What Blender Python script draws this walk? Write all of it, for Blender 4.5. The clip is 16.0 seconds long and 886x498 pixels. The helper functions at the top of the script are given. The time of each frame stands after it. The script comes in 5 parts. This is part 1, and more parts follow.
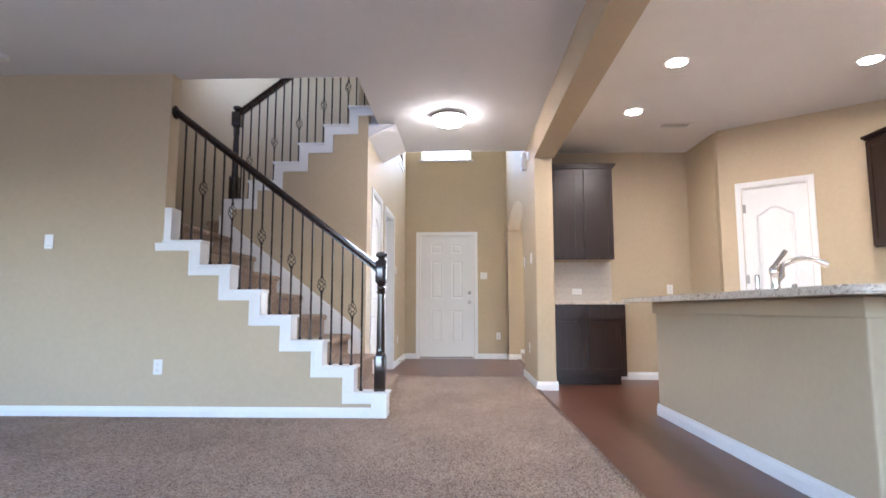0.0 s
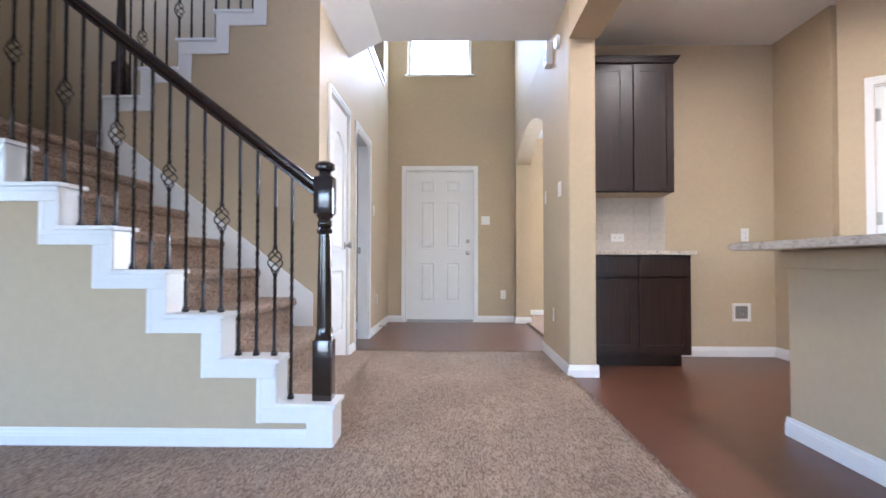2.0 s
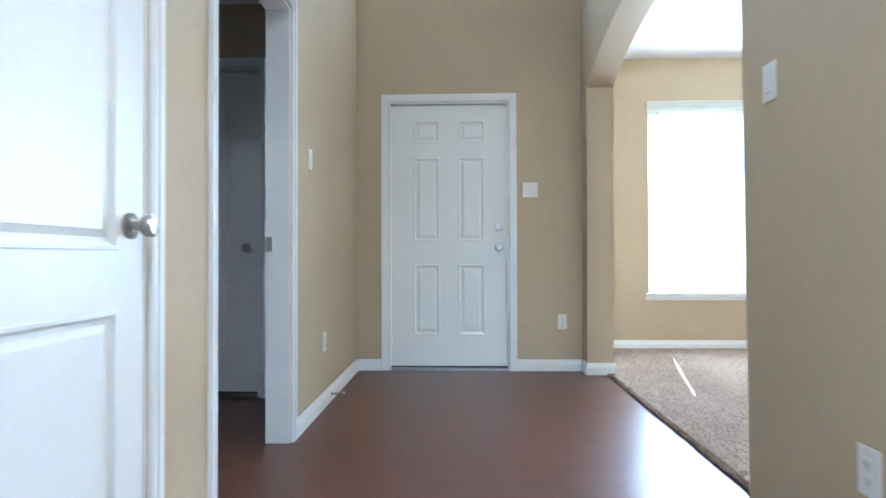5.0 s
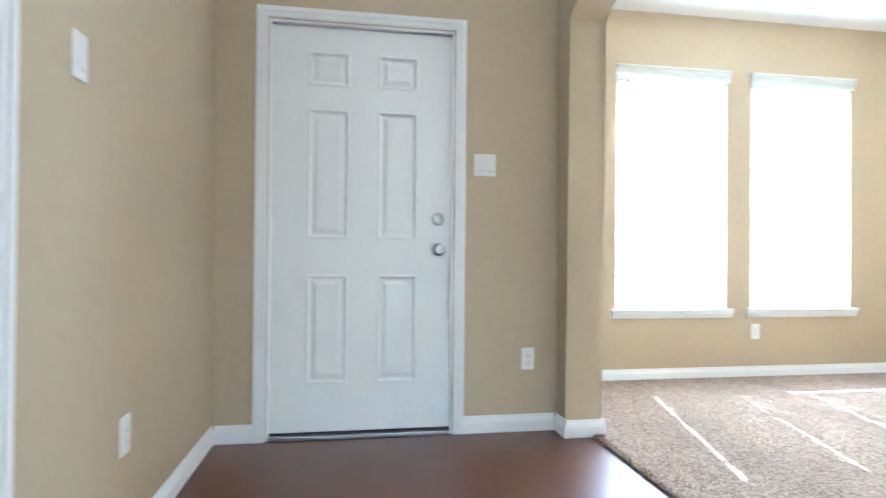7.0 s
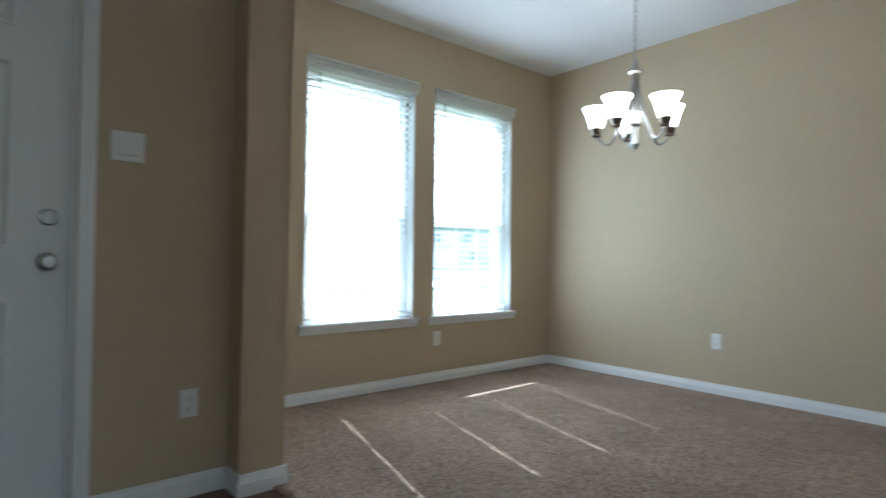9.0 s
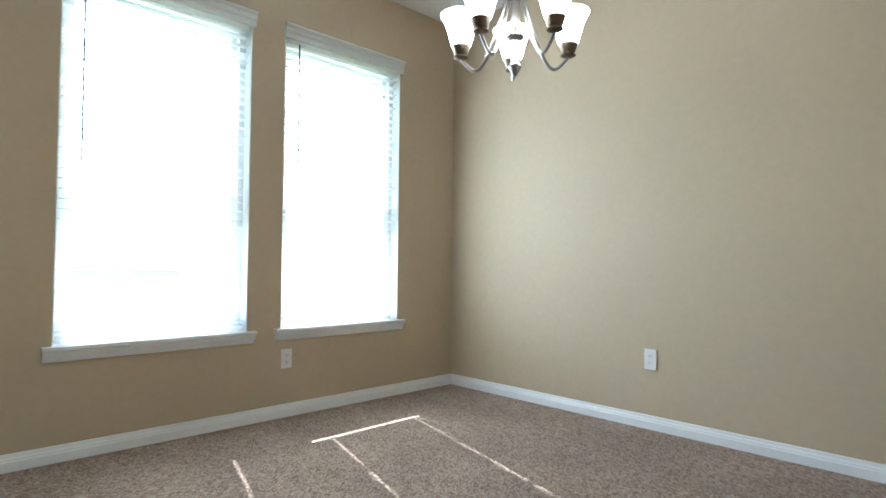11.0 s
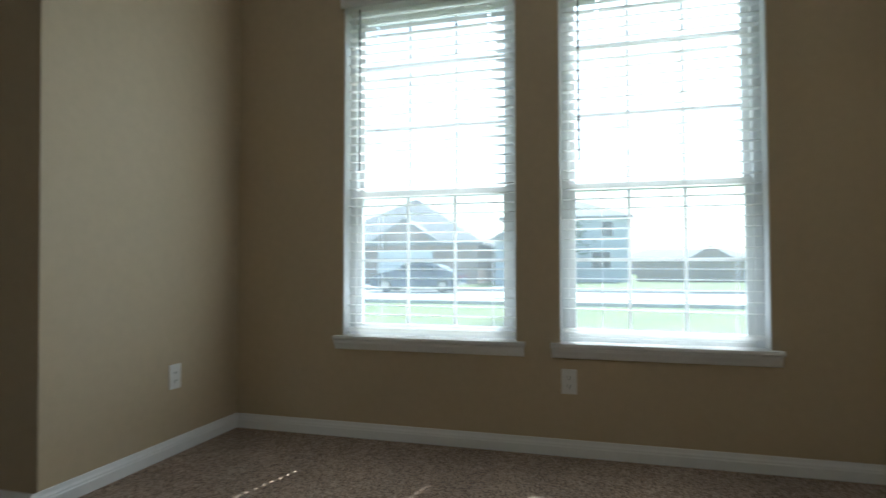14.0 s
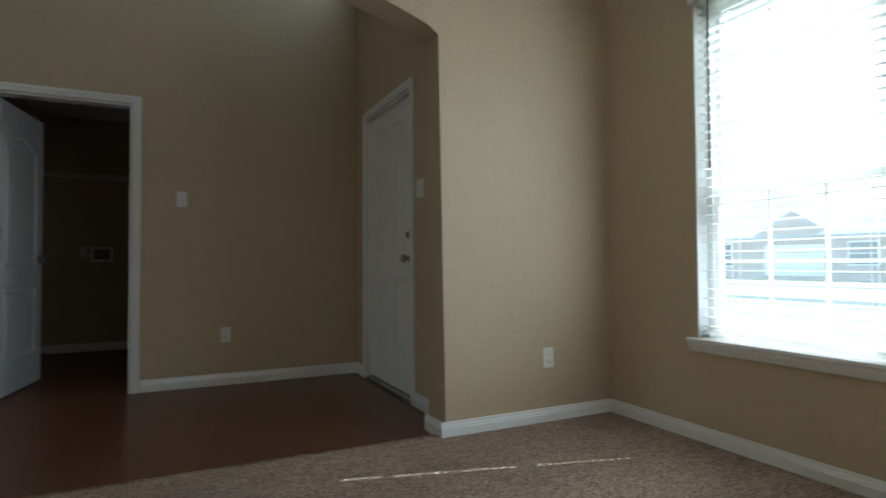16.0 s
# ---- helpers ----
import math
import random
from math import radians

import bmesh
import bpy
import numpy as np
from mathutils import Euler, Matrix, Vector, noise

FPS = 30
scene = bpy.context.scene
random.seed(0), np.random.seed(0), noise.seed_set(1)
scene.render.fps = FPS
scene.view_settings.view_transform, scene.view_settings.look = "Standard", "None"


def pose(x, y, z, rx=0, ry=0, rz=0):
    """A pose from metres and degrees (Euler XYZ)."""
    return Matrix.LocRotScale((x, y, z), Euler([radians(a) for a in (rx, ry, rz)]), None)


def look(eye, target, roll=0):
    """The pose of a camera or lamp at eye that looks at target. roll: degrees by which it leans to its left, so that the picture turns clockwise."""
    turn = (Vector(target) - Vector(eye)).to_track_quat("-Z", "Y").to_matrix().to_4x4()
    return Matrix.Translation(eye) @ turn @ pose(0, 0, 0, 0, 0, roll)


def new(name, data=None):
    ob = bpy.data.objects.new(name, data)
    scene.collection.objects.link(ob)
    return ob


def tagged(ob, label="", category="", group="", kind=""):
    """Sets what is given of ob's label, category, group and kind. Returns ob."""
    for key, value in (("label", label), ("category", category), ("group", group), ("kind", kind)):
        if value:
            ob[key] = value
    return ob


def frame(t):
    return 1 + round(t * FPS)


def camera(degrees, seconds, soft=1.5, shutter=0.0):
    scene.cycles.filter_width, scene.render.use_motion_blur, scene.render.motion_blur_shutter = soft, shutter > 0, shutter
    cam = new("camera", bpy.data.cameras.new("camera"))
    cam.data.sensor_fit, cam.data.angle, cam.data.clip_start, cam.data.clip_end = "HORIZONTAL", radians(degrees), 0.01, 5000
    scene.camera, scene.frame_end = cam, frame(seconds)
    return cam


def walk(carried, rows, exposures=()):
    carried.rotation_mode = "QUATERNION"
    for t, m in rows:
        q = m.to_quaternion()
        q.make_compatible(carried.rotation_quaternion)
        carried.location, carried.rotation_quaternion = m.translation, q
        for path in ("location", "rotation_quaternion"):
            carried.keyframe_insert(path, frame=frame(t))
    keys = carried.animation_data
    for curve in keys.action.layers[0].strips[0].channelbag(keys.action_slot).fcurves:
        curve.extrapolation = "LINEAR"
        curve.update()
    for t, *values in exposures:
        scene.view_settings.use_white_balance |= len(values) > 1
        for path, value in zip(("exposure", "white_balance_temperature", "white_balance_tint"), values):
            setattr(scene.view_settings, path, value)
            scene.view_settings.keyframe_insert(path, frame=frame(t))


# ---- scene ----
cam = camera(77.1, 16.0, shutter=0.5)
PATH = [
    (0, (0.001, 0.027, 0.834), (-0.064, 2.014, 1.049), -0.0),
    (0.5, (0.012, 0.353, 0.835), (-0.038, 2.349, 0.953), 0.1),
    (1, (-0.014, 0.808, 0.834), (-0.058, 2.806, 0.911), 0.1),
    (1.5, (-0.041, 1.328, 0.836), (-0.075, 3.327, 0.896), 0.2),
    (2, (-0.035, 1.881, 0.827), (-0.078, 3.88, 0.874), 0.1),
    (2.5, (-0.042, 2.477, 0.839), (-0.082, 4.476, 0.88), 0.2),
    (2.7, (-0.047, 2.7, 0.844), (-0.093, 4.699, 0.888), 0.8),
    (3, (-0.056, 3.068, 0.866), (-0.108, 5.067, 0.903), 0.0),
    (3.5, (-0.09, 3.607, 0.876), (-0.145, 5.606, 0.908), 0.1),
    (4, (-0.099, 4.173, 0.884), (-0.174, 6.172, 0.913), -0.2),
    (6.5, (-0.272, 6.423, 0.91), (-0.228, 8.422, 0.932), 0.1),
    (7, (-0.297, 6.703, 0.935), (0.025, 8.677, 0.952), 0.5),
    (7.5, (-0.21, 6.902, 0.958), (0.328, 8.829, 0.969), 0.4),
    (8, (-0.145, 7.05, 0.962), (0.627, 8.895, 0.991), 0.5),
    (8.5, (-0.08, 7.057, 0.968), (0.929, 8.783, 1.006), 0.4),
    (9, (-0.061, 7.131, 0.981), (1.229, 8.658, 1.02), 0.7),
    (9.5, (0.058, 7.234, 0.916), (1.581, 8.529, 0.979), 0.8),
    (12, (1.964, 7.697, 0.926), (2.918, 9.454, 0.975), 0.1),
    (12.5, (2.245, 7.745, 0.924), (2.832, 9.656, 0.97), -0.1),
    (13, (2.436, 7.748, 0.916), (2.734, 9.725, 0.955), -0.0),
    (13.5, (2.692, 7.825, 0.895), (2.568, 9.821, 0.952), -0.3),
    (14, (2.909, 7.882, 0.889), (2.374, 9.808, 0.955), 0.0),
    (14.5, (3.153, 7.933, 0.887), (2.165, 9.67, 0.973), 0.2),
    (15, (3.363, 8.105, 0.908), (1.963, 9.533, 0.976), -0.2),
    (15.5, (3.555, 8.207, 0.92), (1.882, 9.302, 0.982), -0.2),
    (16, (3.624, 8.133, 0.922), (1.826, 9.006, 0.974), -0.3),
]
EXPOSURES = [(0.0, 4.4, 5250, 18), (2.0, 4.35, 5050, 17), (3.0, 4.2, 4850, 13), (3.5, 4.1, 4650, 11), (4.0, 4.1, 4550, 9), (6.5, 4.5, 4650, 6), (7.5, 4.5, 4700, 6), (8.0, 4.2, 4750, 6), (8.5, 3.7, 4800, 5), (9.0, 2.3, 4800, 4), (9.7, 2.1, 4850, 4), (11.8, 3.1, 5050, 5),
             (12.5, 2.75, 5100, 5), (13.0, 2.1, 5100, 4), (14.0, 1.15, 5350, 4), (15.0, 0.5, 5400, 5), (15.5, 1.2, 5400, 5), (16.0, 1.7, 5300, 5)]
walk(cam, [(t, look(eye, target, roll)) for t, eye, target, roll in PATH], EXPOSURES)

# ---- light ----
SUN_AZ = math.atan2(0.26, 0.965)          # the sun stands in front of the house, a little to the right
SUN_EL = radians(48)
world = bpy.data.worlds.new("sky")
scene.world = world
world.use_nodes = True
wn = world.node_tree.nodes
sky = wn.new("ShaderNodeTexSky")
sky.sky_type, sky.sun_disc = "NISHITA", False
sky.sun_elevation, sky.sun_rotation = SUN_EL, SUN_AZ
sky.air_density, sky.dust_density, sky.ozone_density = 1.3, 2.5, 1.0
wn["Background"].inputs["Strength"].default_value = 0.15
world.node_tree.links.new(sky.outputs["Color"], wn["Background"].inputs["Color"])
sun = new("sun", bpy.data.lights.new("sun", "SUN"))
sun.data.energy, sun.data.angle, sun.data.color = 5.0, radians(0.5), (1.0, 0.95, 0.86)
sun.matrix_world = look((0.26 * 30, 10 + 0.965 * 30, 33), (0, 10, 0))


def area_lamp(name, eye, target, w, h, watts, colour):
    ob = new(name, bpy.data.lights.new(name, "AREA"))
    ob.data.shape, ob.data.size, ob.data.size_y, ob.data.energy, ob.data.color = "RECTANGLE", w, h, watts, colour
    ob.matrix_world = look(eye, target)
    return ob


def point_lamp(name, eye, watts, colour, radius=0.06):
    ob = new(name, bpy.data.lights.new(name, "POINT"))
    ob.data.energy, ob.data.color, ob.data.shadow_soft_size = watts, colour, radius
    ob.location = eye
    return ob


WARM = (1.0, 0.80, 0.56)
DAY = (0.83, 0.855, 1.0)
# daylight in the opening of the great room's rear window
area_lamp("rear_window_daylight", (-2.2, -3.02, 1.35), (-2.2, 0, 1.2), 2.4, 1.7, 2.5, DAY)
# two added fill lamps, in rear and side openings that are unseen and assumed
area_lamp("rear_fill_daylight", (1.6, -3.02, 1.15), (1.6, 0, 1.0), 2.2, 2.0, 1.3, DAY)
area_lamp("side_fill_daylight", (-5.02, 1.2, 1.4), (0, 1.2, 1.2), 2.2, 1.5, 0.4, DAY)
# added fill for the stairwell, set in an unseen window assumed upstairs
area_lamp("stair_fill_daylight", (-3.61, 5.6, 4.25), (0, 5.6, 3.2), 1.2, 1.2, 1.2, DAY)
# sky light in the openings of the dining room windows and the high entry window
area_lamp("dining_window_daylight_left", (2.075, 10.547, 1.40), (2.075, 8.0, 1.1), 0.86, 1.70, 2.7, (0.92, 0.96, 1.0))
area_lamp("dining_window_daylight_right", (3.18, 10.547, 1.40), (3.18, 8.0, 1.1), 0.84, 1.70, 2.7, (0.92, 0.96, 1.0))
area_lamp("high_window_daylight", (-0.25, 9.545, 3.89), (-0.25, 7.0, 3.2), 0.8, 0.85, 2.3, (0.80, 0.90, 1.0))


# ---- materials ----
def make_material(name, colour, rough=0.6, metal=0.0, vary=0.06, scale=3.0, fine=60.0, bump=0.1, bump_scale=120.0, depth=0.002, tint=None, spec=0.5, coat=0.0):
    """A surface whose colour drifts at two scales, with a fine relief."""
    m = bpy.data.materials.new(name)
    m.use_nodes = True
    n, l = m.node_tree.nodes, m.node_tree.links
    b = n["Principled BSDF"]
    co = n.new("ShaderNodeTexCoord")
    big, small, rel = n.new("ShaderNodeTexNoise"), n.new("ShaderNodeTexNoise"), n.new("ShaderNodeTexNoise")
    for node, s, d in ((big, scale, 4), (small, fine, 3), (rel, bump_scale, 3)):
        node.inputs["Scale"].default_value, node.inputs["Detail"].default_value = s, d
        l.new(co.outputs["Object"], node.inputs["Vector"])
    add = n.new("ShaderNodeMath")
    add.operation = "ADD"
    l.new(big.outputs["Fac"], add.inputs[0]), l.new(small.outputs["Fac"], add.inputs[1])
    ramp = n.new("ShaderNodeValToRGB")
    c2 = tint or tuple(min(1, v * (1 + vary * 2)) for v in colour)
    ramp.color_ramp.elements[0].position, ramp.color_ramp.elements[1].position = 0.3, 0.7
    ramp.color_ramp.elements[0].color = (*[v * (1 - vary) for v in colour], 1)
    ramp.color_ramp.elements[1].color = (*c2, 1)
    half = n.new("ShaderNodeMath")
    half.operation, half.inputs[1].default_value = "MULTIPLY", 0.5
    l.new(add.outputs[0], half.inputs[0]), l.new(half.outputs[0], ramp.inputs["Fac"])
    l.new(ramp.outputs["Color"], b.inputs["Base Color"])
    b.inputs["Roughness"].default_value, b.inputs["Metallic"].default_value = rough, metal
    b.inputs["Specular IOR Level"].default_value, b.inputs["Coat Weight"].default_value = spec, coat
    if bump:
        bp = n.new("ShaderNodeBump")
        bp.inputs["Strength"].default_value, bp.inputs["Distance"].default_value = bump, depth
        l.new(rel.outputs["Fac"], bp.inputs["Height"]), l.new(bp.outputs["Normal"], b.inputs["Normal"])
    return m


def glow_material(name, colour, strength):
    m = bpy.data.materials.new(name)
    m.use_nodes = True
    b = m.node_tree.nodes["Principled BSDF"]
    b.inputs["Base Color"].default_value = (0.9, 0.88, 0.82, 1)
    b.inputs["Emission Color"].default_value, b.inputs["Emission Strength"].default_value = (*colour, 1), strength
    return m


def glass_material(name, colour=(0.97, 1.0, 0.99)):
    m = bpy.data.materials.new(name)
    m.use_nodes = True
    n, l = m.node_tree.nodes, m.node_tree.links
    mix, clear, shine = n.new("ShaderNodeMixShader"), n.new("ShaderNodeBsdfTransparent"), n.new("ShaderNodeBsdfGlossy")
    clear.inputs["Color"].default_value = (*colour, 1)
    shine.inputs["Roughness"].default_value = 0.02
    mix.inputs[0].default_value = 0.04
    l.new(clear.outputs[0], mix.inputs[1]), l.new(shine.outputs[0], mix.inputs[2])
    # a faint translucent veil that stands in for glare over the view outside
    veil, film = n.new("ShaderNodeBsdfTranslucent"), n.new("ShaderNodeMixShader")
    veil.inputs["Color"].default_value, film.inputs[0].default_value = (0.85, 0.95, 1.0, 1), 0.05
    l.new(mix.outputs[0], film.inputs[1]), l.new(veil.outputs[0], film.inputs[2])
    l.new(film.outputs[0], n["Material Output"].inputs["Surface"])
    return m


def carpet_material(name, dark, light):
    """Cut-pile carpet: fine twisted tufts in three tones, streaks where the pile leans and broad brushed patches."""
    m = bpy.data.materials.new(name)
    m.use_nodes = True
    n, l = m.node_tree.nodes, m.node_tree.links
    b = n["Principled BSDF"]
    co = n.new("ShaderNodeTexCoord")
    tuft, speck, lean, patch = n.new("ShaderNodeTexVoronoi"), n.new("ShaderNodeTexNoise"), n.new("ShaderNodeTexNoise"), n.new("ShaderNodeTexNoise")
    warp, comb = n.new("ShaderNodeMapping"), n.new("ShaderNodeMapping")
    warp.inputs["Scale"].default_value = (1.0, 0.7, 1.0)
    comb.inputs["Scale"].default_value, comb.inputs["Rotation"].default_value = (1.0, 0.45, 1.0), (0, 0, 0.12)
    l.new(co.outputs["Object"], warp.inputs["Vector"]), l.new(co.outputs["Object"], comb.inputs["Vector"])
    tuft.inputs["Scale"].default_value = 180
    speck.inputs["Scale"].default_value, speck.inputs["Detail"].default_value = 122, 5
    lean.inputs["Scale"].default_value, lean.inputs["Detail"].default_value = 42, 4
    patch.inputs["Scale"].default_value, patch.inputs["Detail"].default_value = 2.3, 5
    for node in (tuft, speck, patch):
        l.new(warp.outputs["Vector"], node.inputs["Vector"])
    l.new(comb.outputs["Vector"], lean.inputs["Vector"])
    tone = n.new("ShaderNodeMath")
    tone.operation, tone.inputs[1].default_value = "MULTIPLY_ADD", 0.16
    part_of = n.new("ShaderNodeMath")
    part_of.operation, part_of.inputs[1].default_value = "MULTIPLY", 0.84
    l.new(speck.outputs["Fac"], part_of.inputs[0]), l.new(lean.outputs["Fac"], tone.inputs[0]), l.new(part_of.outputs[0], tone.inputs[2])
    ramp = n.new("ShaderNodeValToRGB")
    e = ramp.color_ramp.elements
    e[0].position, e[0].color = 0.412, (*dark, 1)
    e[1].position, e[1].color = 0.582, (*light, 1)
    l.new(tone.outputs[0], ramp.inputs["Fac"])
    mixer = n.new("ShaderNodeMix")
    mixer.data_type, mixer.blend_type = "RGBA", "MULTIPLY"
    mixer.inputs["Factor"].default_value = 1.0
    r2 = n.new("ShaderNodeValToRGB")
    r2.color_ramp.elements[0].position, r2.color_ramp.elements[0].color = 0.35, (0.82, 0.81, 0.80, 1)
    r2.color_ramp.elements[1].position, r2.color_ramp.elements[1].color = 0.65, (1.05, 1.05, 1.05, 1)
    l.new(patch.outputs["Fac"], r2.inputs["Fac"])
    l.new(ramp.outputs["Color"], mixer.inputs[6]), l.new(r2.outputs["Color"], mixer.inputs[7])
    l.new(mixer.outputs[2], b.inputs["Base Color"])
    b.inputs["Roughness"].default_value, b.inputs["Specular IOR Level"].default_value = 0.95, 0.1
    b.inputs["Sheen Weight"].default_value, b.inputs["Sheen Roughness"].default_value = 0.2, 0.5
    hgt = n.new("ShaderNodeMath")
    hgt.operation = "SUBTRACT"
    l.new(tone.outputs[0], hgt.inputs[0]), l.new(tuft.outputs["Distance"], hgt.inputs[1])
    bp = n.new("ShaderNodeBump")
    bp.inputs["Strength"].default_value, bp.inputs["Distance"].default_value = 1.0, 0.009
    l.new(hgt.outputs[0], bp.inputs["Height"]), l.new(bp.outputs["Normal"], b.inputs["Normal"])
    return m


def brushed_wood_material(name, dark, light, rough=0.32, along="Z", spec=0.5):
    m = bpy.data.materials.new(name)
    m.use_nodes = True
    n, l = m.node_tree.nodes, m.node_tree.links
    b = n["Principled BSDF"]
    co, mp, g = n.new("ShaderNodeTexCoord"), n.new("ShaderNodeMapping"), n.new("ShaderNodeTexNoise")
    mp.inputs["Scale"].default_value = (30, 30, 1.5) if along == "Z" else (1.5, 30, 30)
    g.inputs["Scale"].default_value, g.inputs["Detail"].default_value = 2.0, 6
    l.new(co.outputs["Object"], mp.inputs["Vector"]), l.new(mp.outputs["Vector"], g.inputs["Vector"])
    ramp = n.new("ShaderNodeValToRGB")
    ramp.color_ramp.elements[0].position, ramp.color_ramp.elements[0].color = 0.3, (*dark, 1)
    ramp.color_ramp.elements[1].position, ramp.color_ramp.elements[1].color = 0.75, (*light, 1)
    l.new(g.outputs["Fac"], ramp.inputs["Fac"]), l.new(ramp.outputs["Color"], b.inputs["Base Color"])
    b.inputs["Roughness"].default_value, b.inputs["Specular IOR Level"].default_value = rough, spec
    bp = n.new("ShaderNodeBump")
    bp.inputs["Strength"].default_value, bp.inputs["Distance"].default_value = 0.1, 0.0008
    l.new(g.outputs["Fac"], bp.inputs["Height"]), l.new(bp.outputs["Normal"], b.inputs["Normal"])
    return m


def granite_material(name):
    m = bpy.data.materials.new(name)
    m.use_nodes = True
    n, l = m.node_tree.nodes, m.node_tree.links
    b = n["Principled BSDF"]
    co, v, g = n.new("ShaderNodeTexCoord"), n.new("ShaderNodeTexVoronoi"), n.new("ShaderNodeTexNoise")
    v.inputs["Scale"].default_value, g.inputs["Scale"].default_value, g.inputs["Detail"].default_value = 140, 18, 6
    l.new(co.outputs["Object"], v.inputs["Vector"]), l.new(co.outputs["Object"], g.inputs["Vector"])
    ramp = n.new("ShaderNodeValToRGB")
    e = ramp.color_ramp.elements
    e[0].position, e[0].color = 0.25, (0.16, 0.12, 0.09, 1)
    e[1].position, e[1].color = 0.6, (0.62, 0.55, 0.46, 1)
    mid = ramp.color_ramp.elements.new(0.42)
    mid.color = (0.46, 0.40, 0.33, 1)
    mx = n.new("ShaderNodeMath")
    mx.operation = "MULTIPLY_ADD"
    mx.inputs[1].default_value, mx.inputs[2].default_value = 0.4, 0.1
    sep = n.new("ShaderNodeSeparateColor")
    l.new(v.outputs["Color"], sep.inputs["Color"]), l.new(sep.outputs["Red"], mx.inputs[0])
    ad = n.new("ShaderNodeMath")
    l.new(mx.outputs[0], ad.inputs[0])
    hf = n.new("ShaderNodeMath")
    hf.operation, hf.inputs[1].default_value = "MULTIPLY", 0.5
    l.new(g.outputs["Fac"], hf.inputs[0]), l.new(hf.outputs[0], ad.inputs[1])
    l.new(ad.outputs[0], ramp.inputs["Fac"]), l.new(ramp.outputs["Color"], b.inputs["Base Color"])
    b.inputs["Roughness"].default_value = 0.12
    return m


WALL = make_material("tan_wall_paint", (0.50, 0.405, 0.268), 0.62, vary=0.035, scale=1.2, fine=25, bump=0.12, bump_scale=170, depth=0.0012, spec=0.35)
CEIL = make_material("white_ceiling_paint", (0.76, 0.745, 0.73), 0.85, vary=0.02, bump=0.4, bump_scale=90, depth=0.002, spec=0.2)
TRIM = make_material("white_trim_paint", (0.80, 0.80, 0.79), 0.32, vary=0.02, scale=2, fine=40, bump=0.05, bump_scale=60, depth=0.0005)
DOORPAINT = make_material("white_door_paint", (0.78, 0.78, 0.765), 0.38, vary=0.025, scale=2, fine=50, bump=0.08, bump_scale=220, depth=0.0004)
PLASTIC = make_material("white_plastic", (0.78, 0.77, 0.74), 0.3, vary=0.02, bump=0)
CARPET = carpet_material("brown_carpet", (0.165, 0.10, 0.06), (0.53, 0.39, 0.275))
WOODFLOOR = make_material("dark_wood_vinyl", (0.108, 0.043, 0.025), 0.33, vary=0.10, scale=1.3, fine=9, bump=0.03, bump_scale=30, depth=0.0006, tint=(0.138, 0.058, 0.034))
ESPRESSO = brushed_wood_material("espresso_cabinet_wood", (0.016, 0.008, 0.006), (0.036, 0.018, 0.012), 0.34, spec=0.4)
RAILWOOD = brushed_wood_material("dark_stained_rail_wood", (0.012, 0.006, 0.004), (0.035, 0.015, 0.008), 0.22, along="X")
NEWELWOOD = brushed_wood_material("dark_lacquered_newel_wood", (0.009, 0.006, 0.005), (0.022, 0.012, 0.008), 0.15)
NEWELWOOD.node_tree.nodes["Principled BSDF"].inputs["Coat Weight"].default_value = 0.5
IRON = make_material("black_wrought_iron", (0.022, 0.019, 0.018), 0.38, metal=0.7, vary=0.2, fine=120, bump=0.2, bump_scale=200, depth=0.0006)
GRANITE = granite_material("speckled_granite")
NICKEL = make_material("brushed_nickel", (0.40, 0.38, 0.355), 0.28, metal=1.0, vary=0.05, fine=200, bump=0.03)
CHROME = make_material("chrome", (0.72, 0.73, 0.74), 0.08, metal=1.0, vary=0.02, bump=0)
BRONZE = make_material("aged_bronze", (0.16, 0.12, 0.08), 0.35, metal=1.0, vary=0.1, bump=0)
# the grey carries the shade inside the vent and utility box recesses
GREY = make_material("grey_shadowed_metal", (0.22, 0.21, 0.20), 0.6, vary=0.08, bump=0)
DARK = make_material("dark_gap", (0.015, 0.013, 0.012), 0.8, vary=0.1, bump=0)
BLIND = make_material("white_blind_slat", (0.82, 0.82, 0.80), 0.35, vary=0.02, bump=0.03)
bn, bl = BLIND.node_tree.nodes, BLIND.node_tree.links
glowing, blend = bn.new("ShaderNodeBsdfTranslucent"), bn.new("ShaderNodeMixShader")
glowing.inputs["Color"].default_value, blend.inputs[0].default_value = (0.90, 0.90, 0.88, 1), 0.68
bl.new(bn["Principled BSDF"].outputs[0], blend.inputs[1]), bl.new(glowing.outputs[0], blend.inputs[2]), bl.new(blend.outputs[0], bn["Material Output"].inputs["Surface"])
VINYL = make_material("white_window_vinyl", (0.80, 0.81, 0.81), 0.35, vary=0.02, bump=0)
GLASS = glass_material("window_glass")
MESHING = bpy.data.materials.new("insect_screen_mesh")
MESHING.use_nodes = True
sn, sl = MESHING.node_tree.nodes, MESHING.node_tree.links
holes_open, weave = sn.new("ShaderNodeBsdfTransparent"), sn.new("ShaderNodeMixShader")
sn["Principled BSDF"].inputs["Base Color"].default_value, sn["Principled BSDF"].inputs["Roughness"].default_value = (0.05, 0.055, 0.06, 1), 0.6
weave.inputs[0].default_value = 0.05
sl.new(holes_open.outputs[0], weave.inputs[1]), sl.new(sn["Principled BSDF"].outputs[0], weave.inputs[2]), sl.new(weave.outputs[0], sn["Material Output"].inputs["Surface"])


